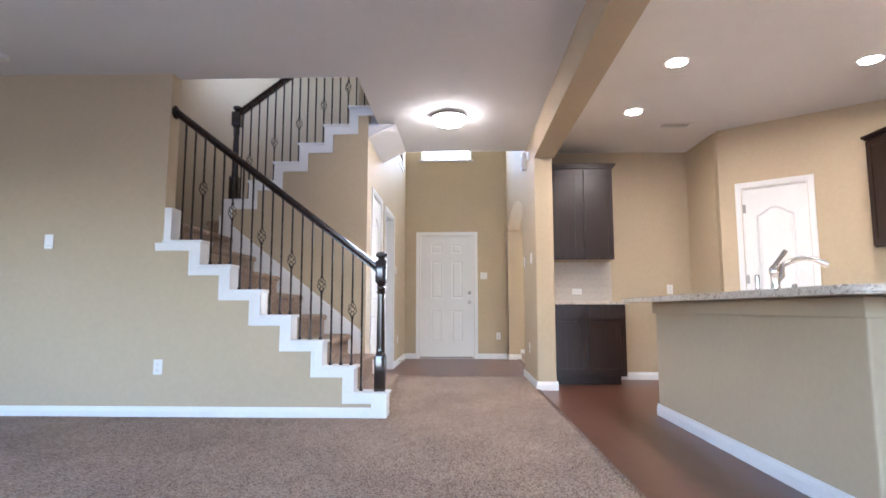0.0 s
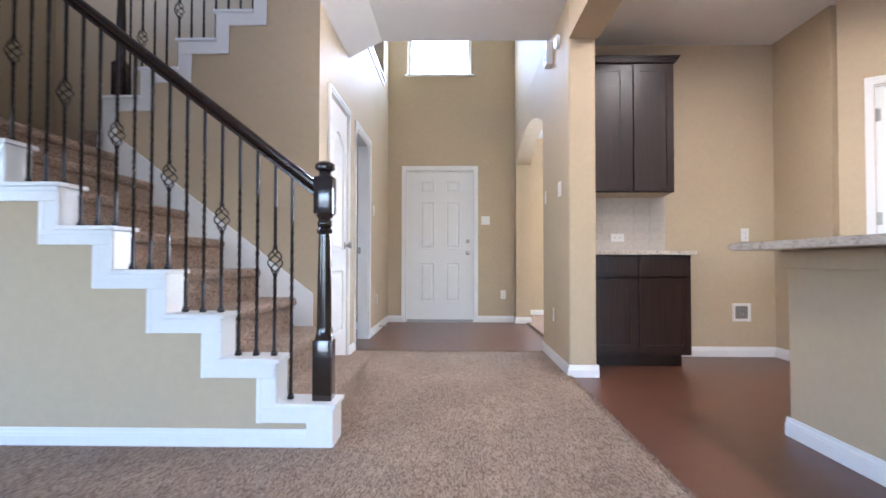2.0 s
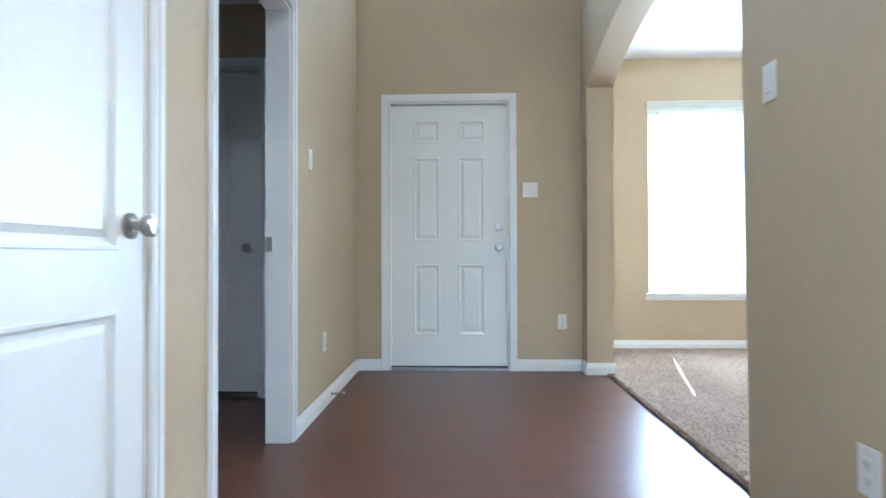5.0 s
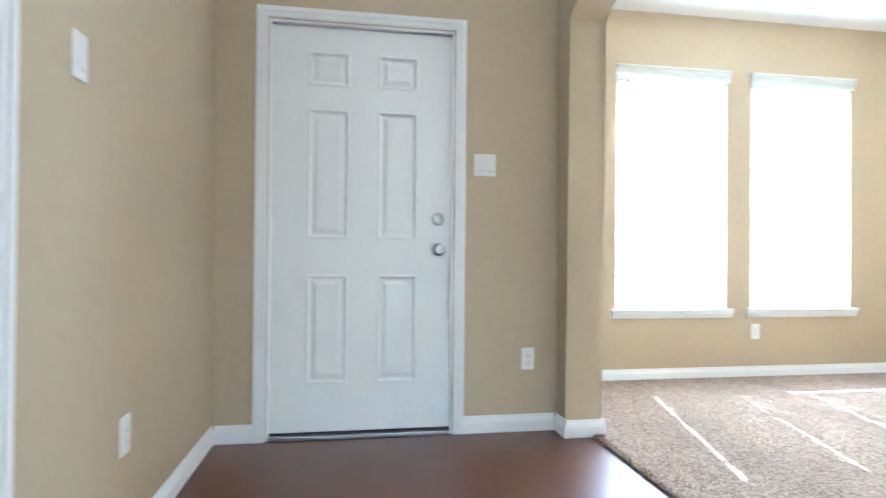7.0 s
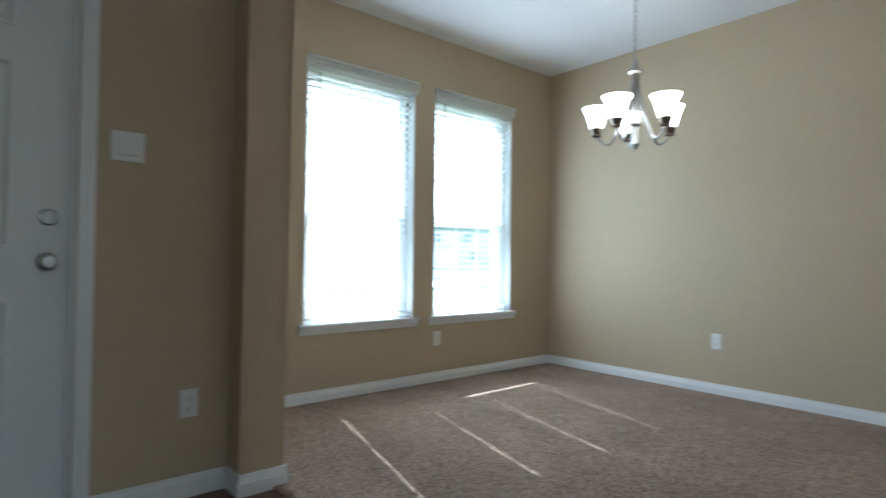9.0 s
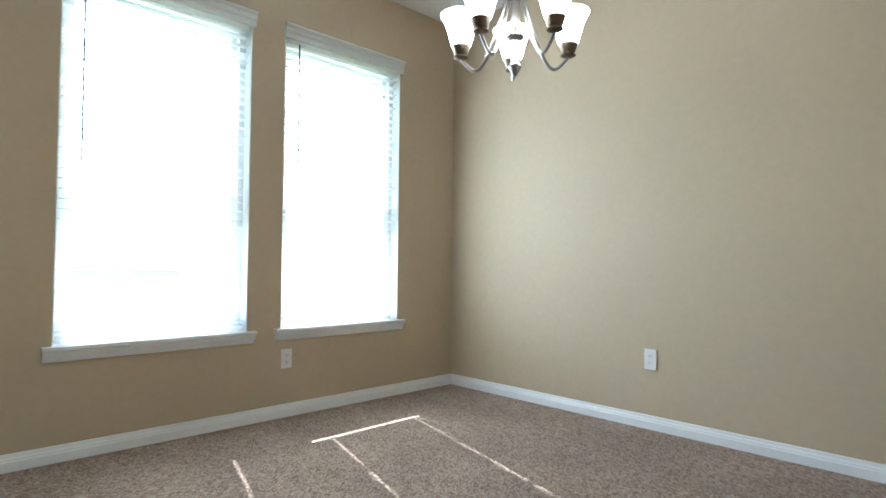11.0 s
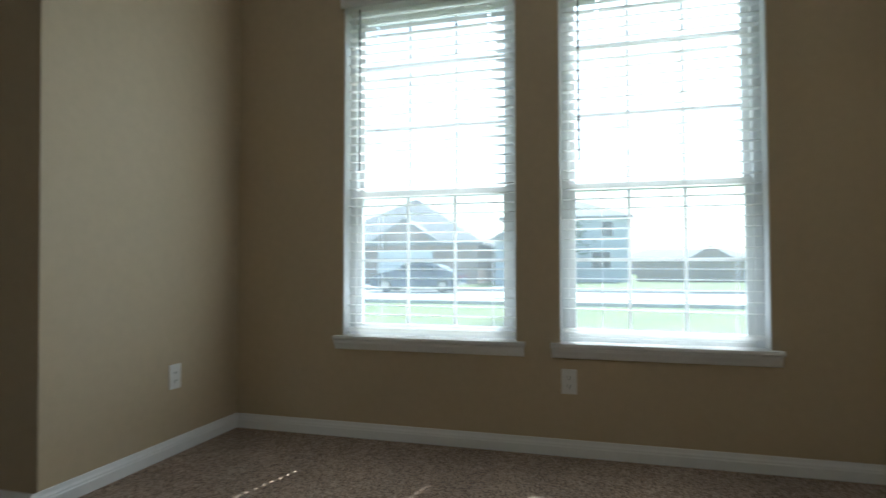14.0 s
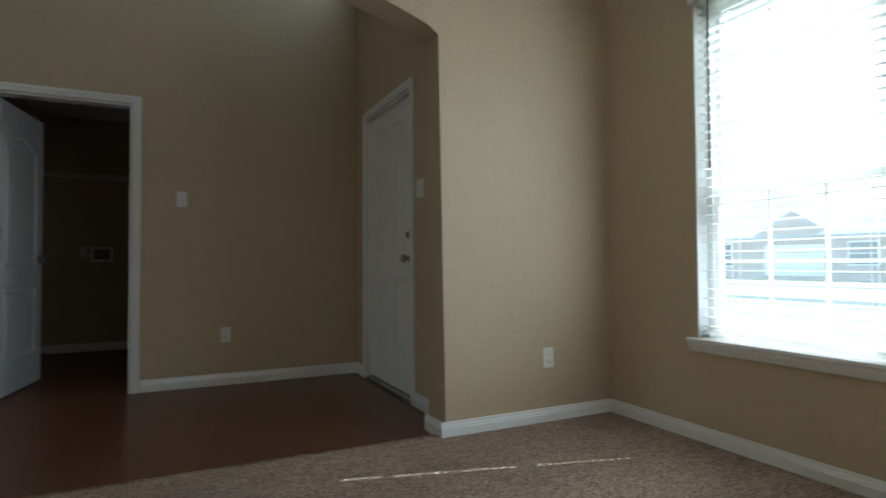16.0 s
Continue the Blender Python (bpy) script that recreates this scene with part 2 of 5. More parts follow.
# ---- building helpers ----
def slab(bm, x0, x1, y0, y1, z0, z1, bevel=0.0):
    """A box between two corners, joined into bm."""
    v = [bm.verts.new((x, y, z)) for x in (x0, x1) for y in (y0, y1) for z in (z0, z1)]
    fs = [bm.faces.new([v[i] for i in q]) for q in ((0, 1, 3, 2), (4, 6, 7, 5), (0, 4, 5, 1), (2, 3, 7, 6), (0, 2, 6, 4), (1, 5, 7, 3))]
    if bevel:
        edges = list({e for f in fs for e in f.edges})
        bmesh.ops.bevel(bm, geom=edges, offset=bevel, segments=2, profile=0.6, affect="EDGES")
    return bm


def box(x0, x1, y0, y1, z0, z1, bevel=0.0):
    return slab(bmesh.new(), min(x0, x1), max(x0, x1), min(y0, y1), max(y0, y1), min(z0, z1), max(z0, z1), bevel)


def prism(bm, outline, place, depth):
    """A flat outline (u, v) given depth; place(u, v, w) lays it into the world."""
    a = [bm.verts.new(place(u, v, 0)) for u, v in outline]
    b = [bm.verts.new(place(u, v, depth)) for u, v in outline]
    bm.faces.new(a[::-1]), bm.faces.new(b)
    for i in range(len(a)):
        j = (i + 1) % len(a)
        bm.faces.new((a[i], a[j], b[j], b[i]))
    return bm


def lathe(bm, rings, segments=16, at=(0, 0, 0), axis="Z"):
    """A turned form from (radius, height) rings."""
    loops = []
    for r, h in rings:
        loop = []
        for i in range(segments):
            a = 2 * math.pi * i / segments
            p = (r * math.cos(a), r * math.sin(a), h)
            p = {"Z": p, "Y": (p[0], p[2], p[1]), "X": (p[2], p[0], p[1])}[axis]
            loop.append(bm.verts.new(Vector(at) + Vector(p)))
        loops.append(loop)
    for a, b in zip(loops, loops[1:]):
        for i in range(segments):
            j = (i + 1) % segments
            bm.faces.new((a[i], a[j], b[j], b[i]))
    bm.faces.new(loops[0][::-1]), bm.faces.new(loops[-1])
    return bm


def tube(bm, points, radius, segments=8):
    """A round bar along points; radius a number or one for each point."""
    pts = [Vector(p) for p in points]
    rad = radius if isinstance(radius, (list, tuple)) else [radius] * len(pts)
    loops, side = [], None
    for i, p in enumerate(pts):
        d = (pts[min(i + 1, len(pts) - 1)] - pts[max(i - 1, 0)]).normalized()
        if side is None:
            side = d.orthogonal().normalized()
        side = (side - d * side.dot(d)).normalized()
        up = d.cross(side)
        loops.append([bm.verts.new(p + rad[i] * (math.cos(a) * side + math.sin(a) * up)) for a in [2 * math.pi * k / segments for k in range(segments)]])
    for a, b in zip(loops, loops[1:]):
        for i in range(segments):
            j = (i + 1) % segments
            bm.faces.new((a[i], a[j], b[j], b[i]))
    bm.faces.new(loops[0][::-1]), bm.faces.new(loops[-1])
    return bm


def finish(name, bm, material, smooth=False):
    bmesh.ops.recalc_face_normals(bm, faces=bm.faces)
    me = bpy.data.meshes.new(name)
    bm.to_mesh(me)
    bm.free()
    me.materials.append(material)
    if smooth:
        me.shade_smooth()
        me.set_sharp_from_angle(angle=radians(38))
    return new(name, me)


def structure(name, bm, material, label="", category="", smooth=False):
    return tagged(finish(name, bm, material, smooth), label, category, kind="structure")


def part(name, bm, material, parent, label="", smooth=False):
    ob = finish(name, bm, material, smooth)
    ob.parent = parent
    if label:
        ob["label"] = label
    return ob


def thing(name, label, category, at=(0, 0, 0), group=""):
    ob = new(name)
    ob.location = at
    ob.empty_display_size = 0.1
    bpy.context.view_layer.update()
    return tagged(ob, label, category, group)


def wall_x(x0, x1, y0, y1, z0, z1, holes=()):
    """A wall that runs along y, with rectangular holes (y0, y1, z0, z1)."""
    bm = bmesh.new()
    y = y0
    for a, b, c, d in sorted(holes):
        if a > y:
            slab(bm, x0, x1, y, a, z0, z1)
        if c > z0:
            slab(bm, x0, x1, a, b, z0, c)
        if d < z1:
            slab(bm, x0, x1, a, b, d, z1)
        y = b
    if y < y1:
        slab(bm, x0, x1, y, y1, z0, z1)
    return bm


def wall_y(y0, y1, x0, x1, z0, z1, holes=()):
    """A wall that runs along x, with rectangular holes (x0, x1, z0, z1)."""
    bm = wall_x(y0, y1, x0, x1, z0, z1, holes)
    for v in bm.verts:
        v.co.x, v.co.y = v.co.y, v.co.x
    return bm


H = 2.76          # ceiling of the ground floor
UP = 5.5          # ceiling of the tall entry
LX = -0.965       # entry's left wall
RX, RX2 = 0.79, 0.985   # entry's right wall, both faces
FY = 9.55         # front wall of the entry
WY = 10.555       # window wall of the dining room
DX = 4.158        # far side wall of the dining room
SY = 4.335        # face of the wall under the stairs
TY = 5.65         # face of the wall under the upper flight
KY = 6.83         # back wall of the kitchen
LB = -3.40        # back wall of the laundry room
KX = 4.04         # far side wall of the kitchen

# ---- floors and ceilings ----
structure("floor_wood", box(-3.6, 6.2, -3.2, 9.62, -0.06, 0.0), WOODFLOOR, "dark reddish-brown wood-print vinyl floor", "floor")
structure("carpet_great_room", box(-5.1, 0.80, -3.1, 6.985, 0.001, 0.014, 0.005), CARPET, "tan and brown speckled cut-pile carpet in the great room", "carpet")
structure("carpet_dining", box(0.93, DX, 6.98, WY, 0.001, 0.014, 0.005), CARPET, "tan and brown speckled cut-pile carpet in the dining room", "carpet")
structure("subfloor", box(-5.4, 6.4, -3.4, 10.9, -0.3, -0.062), DARK, "concrete slab under the house", "floor")
bm = bmesh.new()
EDGE = 6.70       # where the low ceiling ends at the tall entry
slab(bm, -5.3, 6.3, -3.3, 4.46, H, H + 0.3)
slab(bm, -0.86, 6.3, 4.46, EDGE, H, H + 0.3)
slab(bm, RX2, 6.3, EDGE, 10.9, H, H + 0.3)
slab(bm, LX, -0.86, TY + 0.12, EDGE, H, H + 0.3)
slab(bm, -5.3, -3.73, 4.46, 10.9, H, H + 0.3)
structure("ceiling", bm, CEIL, "white textured ceiling", "ceiling")
structure("ceiling_upper", box(-5.3, 6.3, 3.0, 10.9, UP, UP + 0.2), CEIL, "white ceiling high over the entry and stairs", "ceiling")
bm = bmesh.new()
slab(bm, LB, LX - 0.12, 6.842, FY, 2.5, 2.56)
structure("ceiling_laundry", bm, CEIL, "white laundry room ceiling", "ceiling")

# ---- walls ----
bm = wall_y(FY, FY + 0.18, -3.6, RX - 0.002, 0, 2.8, [(-0.712, 0.222, -0.01, 2.095)])
bm2 = wall_y(FY, FY + 0.18, -3.6, RX - 0.002, 2.8, UP, [(-0.695, 0.19, 3.43, 4.35)])
spare = bpy.data.meshes.new("spare")
bm2.to_mesh(spare)
bm.from_mesh(spare)
structure("wall_front", bm, WALL, "tan painted front wall of the tall entry", "wall")
structure("wall_dining_front", wall_y(WY, WY + 0.16, RX, DX + 0.16, 0, H, [(1.622, 2.533, 0.513, 2.29), (2.735, 3.624, 0.513, 2.29)]), WALL, "tan painted dining room wall with two windows", "wall")
structure("wall_dining_side", wall_x(DX, DX + 0.16, 6.95, WY + 0.0, 0, H), WALL, "plain tan painted dining room wall", "wall")
structure("wall_dining_back", wall_y(KY, 6.96, RX2 + 0.002, 6.2, 0, H), WALL, "tan painted wall between kitchen and dining room", "wall")
# the wall with the arch: pier, arch head, stub at the front
A0, A1, SPR, RISE = 7.09, 9.41, 2.15, 0.235
outline = [(5.915, 0), (A0, 0)]
ARC = ((A1 - A0) ** 2 / 4 + RISE ** 2) / (2 * RISE)      # radius of the flat circular head
for i in range(33):
    y = A0 + (A1 - A0) * i / 32
    outline.append((y, SPR + RISE - ARC + math.sqrt(ARC ** 2 - (y - (A0 + A1) / 2) ** 2)))
outline += [(A1, 0), (WY, 0), (WY, H), (5.915, H)]
bm = prism(bmesh.new(), outline, lambda u, v, w: (RX + w, u, v), RX2 - RX)
soft = [e for e in bm.edges if abs(e.verts[0].co.x - e.verts[1].co.x) < 1e-4 and max(v.co.z for v in e.verts) > 0.01 and min(v.co.z for v in e.verts) < H - 0.01 and max(v.co.y for v in e.verts) < WY - 0.01]
bmesh.ops.bevel(bm, geom=soft, offset=0.017, segments=4, profile=0.5, affect="EDGES")
structure("wall_arch", bm, WALL, "tan painted wall with a wide arched opening", "wall", True)
structure("wall_entry_right_upper", wall_x(RX, RX2, EDGE, WY, H + 0.002, UP), WALL, "tan painted upper wall of the tall entry", "wall")
structure("beam", wall_x(RX, RX2 + 0.02, -3.1, 5.913, 2.455, H), WALL, "tan painted dropped beam between great room and kitchen", "beam")
structure("wall_entry_left", wall_x(LX - 0.12, LX, TY + 0.12, FY, 0, 2.8, [(5.967, 6.645, -0.01, 2.09), (7.045, 7.86, -0.01, 2.09)]), WALL, "tan painted entry wall with two doorways", "wall")
structure("wall_entry_left_upper", wall_x(LX - 0.12, LX, TY + 0.12, FY, 2.8, UP, [(7.35, 9.02, 3.19, 4.9)]), WALL, "tan painted upper entry wall with an opening to the hall", "wall")
# wall under the upper flight: stepped top
RUN2, RISE2, X2, Z2 = 0.26, 0.197, -2.457, 1.97
bm = bmesh.new()
slab(bm, -3.7, X2, TY, TY + 0.12, 0, 1.55)
for k in range(6):
    slab(bm, X2 + RUN2 * k, X2 + RUN2 * (k + 1) if k < 5 else LX, TY, TY + 0.12, 0, min(Z2 + RISE2 * k - 0.012, H + 0.4))
structure("wall_upper_flight", bm, WALL, "tan painted wall under the upper stair flight", "wall")
# sloped soffit between this wall and the ceiling
bm = bmesh.new()
prism(bm, [(LX + 0.001, 2.615), (LX + 0.001, H + 0.0), (-0.675, H + 0.0)], lambda u, v, w: (u, TY + 0.001 + w, v), EDGE - TY - 0.002)
structure("soffit", bm, CEIL, "white sloped soffit under the ceiling", "soffit")
structure("stairwell_edge", wall_x(-0.86, -0.74, 4.462, EDGE, H + 0.302, UP), WALL, "tan painted upper hall wall", "wall")
# wall under the lower flight, closed to the left by the full-height wall
RUN, RISE1, X1, Z1 = 0.2472, 0.1957, -0.555, 0.204
bm = bmesh.new()
for k in range(7):
    slab(bm, X1 - 0.03 - RUN * (k + 1) if k < 6 else -2.36, X1 - 0.03 - RUN * k, SY, SY + 0.15, 0, Z1 + RISE1 * k - 0.02)
structure("wall_under_stairs", bm, WALL, "tan painted wall under the stairs", "wall")
structure("wall_great_room", wall_y(SY, SY + 0.15, -5.1, -2.36, 0, H), WALL, "tan painted great room wall", "wall")
# the hole is the unseen, assumed upstairs opening of the stair fill lamp
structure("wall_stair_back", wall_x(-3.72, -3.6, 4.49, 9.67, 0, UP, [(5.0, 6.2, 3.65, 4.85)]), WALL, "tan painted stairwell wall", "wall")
structure("wall_stair_north", wall_y(6.72, 6.84, -3.6, LX - 0.12, 1.4, UP), WALL, "tan painted stairwell wall", "wall")
structure("wall_laundry_near", wall_y(6.72, 6.84, -3.6, LX - 0.12, 0, 1.398), WALL, "tan painted laundry wall", "wall")
structure("wall_stair_upper_front", wall_y(4.34, 4.458, -3.6, -0.86, H + 0.302, UP), WALL, "tan painted upper hall wall", "wall")
structure("wall_laundry_back", wall_x(LB - 0.12, LB, 6.842, FY, 0, 2.5), WALL, "tan painted laundry room wall", "wall")
structure("wall_laundry_far", wall_y(8.7, 8.82, LB, LX - 0.12, 0, 2.5, [(-2.357, -1.423, -0.01, 2.095)]), WALL, "tan painted laundry wall with a door", "wall")
structure("wall_upper_back", wall_y(2.9, 3.0, -5.3, 6.3, H + 0.302, UP), WALL, "tan painted upper hall wall", "wall")
# great room and kitchen shell behind the camera
structure("wall_great_left", wall_x(-5.22, -5.1, -3.1, SY + 0.12, 0, H, [(0.1, 2.3, 0.65, 2.15)]), WALL, "tan painted great room wall with an assumed, unseen window opening", "wall")
structure("wall_rear", wall_y(-3.22, -3.1, -5.22, 6.2, 0, H, [(-3.4, -1.0, 0.5, 2.2), (0.5, 2.7, 0.02, 2.15)]), WALL, "tan painted rear wall with a window and an assumed, unseen opening", "wall")
structure("wall_kitchen_right", wall_x(KX, KX + 0.12, -3.1, KY, 0, H), WALL, "tan painted kitchen wall", "wall")
# corner pantry with a diagonal front
PX, PY = 2.775, 6.0
PD = Vector((0.787, -0.617, 0)).normalized()
PN = Vector((-0.617, -0.787, 0))


def pantry(u, v, w):
    """Along the diagonal wall, up, and out of it."""
    return Vector((PX, PY, 0)) + PD * u + Vector((0, 0, v)) + PN * w


structure("wall_pantry_side", wall_x(PX, PX + 0.11, PY + 0.07, KY, 0, H), WALL, "tan painted pantry side wall", "wall")
bm = bmesh.new()
for u0, u1, z0, z1 in ((0, 0.215, 0, H), (0.215, 0.80, 2.09, H), (0.80, 1.60, 0, H)):
    prism(bm, [(u0, z0), (u1, z0), (u1, z1), (u0, z1)], lambda u, v, w: pantry(u, v, -w), 0.11)
structure("wall_pantry", bm, WALL, "tan painted diagonal pantry wall", "wall")


# ---- trim ----
def baseboard(x0, y0, x1, y1, nx, ny, more0=0.0, more1=0.0, tall=0.09):
    """A moulded baseboard from one floor point to the next, its face towards (nx, ny)."""
    d = Vector((x1 - x0, y1 - y0, 0)).normalized()
    a, run = Vector((x0, y0, 0)) - d * more0, (Vector((x1, y1, 0)) - Vector((x0, y0, 0))).length + more0 + more1
    n = Vector((nx, ny, 0)).normalized()
    prof = [(0, 0.002), (0.015, 0.002), (0.015, tall * 0.62), (0.012, tall * 0.68), (0.012, tall * 0.74), (0.008, tall * 0.84), (0.006, tall), (0, tall)]
    bm = prism(bmesh.new(), prof, lambda u, v, w: a + n * u + Vector((0, 0, v)) + d * w, run)
    return structure("baseboard", bm, TRIM, "white moulded baseboard", "baseboard")


E = 0.015
for seg in (
    (LX, TY + 0.13, LX, 5.908, 1, 0), (LX, 6.704, LX, 6.984, 1, 0), (LX, 7.923, LX, FY, 1, 0),
    (LX + E, FY, -0.775, FY, 0, -1), (0.283, FY, RX - E, FY, 0, -1), (RX, A1, RX, FY, -1, 0, E, 0),
    (RX, A1, RX2, A1, 0, -1, 0, 0), (RX2, A1, RX2, WY, 1, 0, E, 0), (RX2 + E, WY, DX - E, WY, 0, -1),
    (DX, 6.96, DX, WY, -1, 0), (RX2, 6.96, DX - E, 6.96, 0, 1), (RX2, 6.96, RX2, A0, 1, 0),
    (RX, A0, RX2, A0, 0, 1, E, E), (RX, 5.915, RX, A0, -1, 0, E, 0), (RX, 5.915, RX2, 5.915, 0, -1, 0, E), (RX2, 5.915, RX2, 6.26, 1, 0),
    (1.86, KY, PX, KY, 0, -1), (PX, PY + 0.07, PX, KY - E, -1, 0),
    (-5.1, SY, -0.66, SY, 0, -1), (-5.1, -3.1, -5.1, SY - E, 1, 0), (-5.1, -3.1, 0.48, -3.1, 0, 1),
    (LB, 6.84, LB, 8.7, 1, 0), (LB, 6.84, LX - 0.12, 6.84, 0, 1), (LB, 8.7, -2.418, 8.7, 0, -1), (-1.362, 8.7, LX - 0.12, 8.7, 0, -1),
):
    baseboard(*seg)
bm = prism(bmesh.new(), [(0, 0.002), (0.015, 0.002), (0.015, 0.06), (0.006, 0.09), (0, 0.09)], lambda u, v, w: pantry(w, v, u), 0.155)
structure("baseboard", bm, TRIM, "white moulded baseboard", "baseboard")


def casing(place, w, h, name="door_casing", width=0.058, label="white moulded door casing"):
    """Moulded casing round three sides of an opening w by h; place(u, v, n): across, up, out of the wall."""
    bm = bmesh.new()
    for out0, out1, thick in ((0.004, width, 0.011), (width * 0.55, width - 0.003, 0.017), (0.010, 0.024, 0.014)):
        rects = ([(-out1, 0.001), (-out0, 0.001), (-out0, h + out0), (-out1, h + out1)],
                 [(w + out0, 0.001), (w + out1, 0.001), (w + out1, h + out1), (w + out0, h + out0)],
                 [(-out1, h + out1), (-out0, h + out0), (w + out0, h + out0), (w + out1, h + out1)])
        for r in rects:
            prism(bm, r, place, thick)
    return structure(name, bm, TRIM, label, "casing")


def jamb(place, w, h, depth, thick=0.012):
    bm = bmesh.new()
    for r in ([(0, 0.002), (thick, 0.002), (thick, h), (0, h)], [(w - thick, 0.002), (w, 0.002), (w, h), (w - thick, h)], [(thick, h - thick), (w - thick, h - thick), (w - thick, h), (thick, h)]):
        prism(bm, r, place, depth)
    return structure("door_jamb", bm, TRIM, "white painted door jamb", "jamb")


# ---- doors ----
def leaf_mesh(w, h, panels, thick=0.036, arch=0.0):
    """A moulded door leaf: stiles and rails round sunk panels. arch: rise of the top panel's curved head."""
    us = sorted({0, w, *[p[0] for p in panels], *[p[1] for p in panels]})
    vs = sorted({0, h, *[p[2] for p in panels], *[p[3] for p in panels]})
    bm = bmesh.new()
    top = max(p[3] for p in panels)
    for u0, u1 in zip(us, us[1:]):
        for v0, v1 in zip(vs, vs[1:]):
            if not any(p[0] <= u0 < p[1] and p[2] <= v0 < p[3] for p in panels):
                slab(bm, u0, u1, 0, thick, v0, v1)
    slab(bm, 0.02, w - 0.02, 0.011, thick - 0.011, 0.02, h - 0.02)
    if arch:
        for p in panels:
            if p[3] == top:
                n = 20
                for i in range(n):
                    ua, ub = p[0] + (p[1] - p[0]) * i / n, p[0] + (p[1] - p[0]) * (i + 1) / n
                    curve = [top - arch * (0.5 + 0.5 * math.cos(math.pi * 2 * (u - p[0]) / (p[1] - p[0]))) ** 1.2 for u in (ua, ub)]
                    if max(top - curve[0], top - curve[1]) > 0.0005:
                        prism(bm, [(ua, curve[0]), (ub, curve[1]), (ub, top), (ua, top)], lambda u, v, d: (u, d, v), thick)
    bmesh.ops.remove_doubles(bm, verts=bm.verts, dist=0.0002)
    return bm


def panel_mesh(u0, u1, v0, v1, thick, arch=0.0):
    """One raised field with a sloping border and a moulding, on both faces."""
    bm = bmesh.new()

    def ring(inset, rise):
        a, b, c, d = u0 + inset, u1 - inset, v0 + inset, v1 - inset
        pts = [(a, c), (b, c)]
        n = 14 if arch else 1
        for i in range(n + 1):
            u = b + (a - b) * i / n
            pts.append((u, d - arch * (0.5 + 0.5 * math.cos(math.pi * 2 * (u - a) / (b - a))) ** 1.2 if arch else d))
        return [bm.verts.new((u, 0.011 - rise, v)) for u, v in pts], [bm.verts.new((u, thick - 0.011 + rise, v)) for u, v in pts]

    for insets in (((-0.007, 0.0105), (-0.004, 0.0135), (0.004, 0.0135), (0.013, 0.0005)), ((0.024, 0.0005), (0.042, 0.008))):
        rings = [ring(i, r) for i, r in insets]
        for side in (0, 1):
            for r0, r1 in zip(rings, rings[1:]):
                a, b = r0[side], r1[side]
                for i in range(len(a)):
                    j = (i + 1) % len(a)
                    bm.faces.new((a[i], a[j], b[j], b[i]))
            if insets[0][0] > 0.01:
                bm.faces.new(rings[-1][side])
    return bm


def knob_set(parent, u, v, thick, both=True, metal=None):
    metal = metal or NICKEL
    bm = bmesh.new()
    lathe(bm, [(0.033, 0), (0.033, -0.006), (0.028, -0.010), (0.013, -0.012), (0.012, -0.032), (0.022, -0.036), (0.029, -0.046), (0.029, -0.058), (0.022, -0.066), (0.004, -0.068)], 18, (u, 0, v), "Y")
    if both:
        lathe(bm, [(0.033, thick), (0.033, thick + 0.006), (0.028, thick + 0.010), (0.013, thick + 0.012), (0.012, thick + 0.032), (0.022, thick + 0.036), (0.029, thick + 0.046), (0.029, thick + 0.058), (0.022, thick + 0.066), (0.004, thick + 0.068)], 18, (u, 0, v), "Y")
    return part("knob", bm, metal, parent, "satin nickel door knob", True)


def build_door(name, label, w, h, panels, m, arch=0.0, hinges=True, knob=(0, 0), flip_hinge=False, thick=0.036):
    leaf = tagged(finish(name, leaf_mesh(w, h, panels, thick, arch), DOORPAINT), label, "door", kind="structure")
    top = max(p[3] for p in panels)
    for p in panels:
        part("panel", panel_mesh(*p, thick, arch if p[3] == top else 0.0), DOORPAINT, leaf)
    if knob[0]:
        knob_set(leaf, knob[0], knob[1], thick)
    if hinges:
        for v in ((0.34, 1.125, h - 0.2) if arch else (0.2, h / 2, h - 0.2)):
            bm = bmesh.new()
            u = w + 0.004 if flip_hinge else -0.004
            tube(bm, [(u + (-0.006 if flip_hinge else 0.006), -0.008, v - 0.045), (u + (-0.006 if flip_hinge else 0.006), -0.008, v + 0.045)], 0.008, 10)
            slab(bm, u - 0.003, u + 0.028, -0.0015, 0.0005, v - 0.044, v + 0.044) if not flip_hinge else slab(bm, u - 0.028, u + 0.003, -0.0015, 0.0005, v - 0.044, v + 0.044)
            part("hinge", bm, DOORPAINT if thick == 0.04 else NICKEL, leaf, "" if thick == 0.04 else "satin nickel butt hinge")
    leaf.matrix_world = m
    return leaf


# front entry door
six = [(u0, u1, v0, v1) for u0, u1 in ((0.182, 0.376), (0.534, 0.728)) for v0, v1 in ((0.245, 0.785), (0.98, 1.625), (1.755, 1.915))]
front = build_door("door_1", "white six-panel steel front door, closed", 0.91, 2.045, six, pose(-0.70, FY + 0.028, 0.032), knob=(0.845, 0.925), thick=0.04)
bm = lathe(bmesh.new(), [(0.03, 0), (0.03, -0.008), (0.024, -0.014), (0.012, -0.015), (0.012, -0.02), (0.004, -0.021)], 18, (0.845, 0, 1.085), "Y")
slab(bm, 0.841, 0.849, -0.034, -0.015, 1.067, 1.103, 0.002)
part("deadbolt", bm, NICKEL, front, "satin nickel deadbolt thumb turn", True)
place_front = lambda u, v, n: (-0.712 + u, FY - n, v)
casing(place_front, 0.934, 2.095, width=0.06)
jamb(lambda u, v, n: (-0.712 + u, FY + 0.002 + n, v), 0.934, 2.095, 0.176)
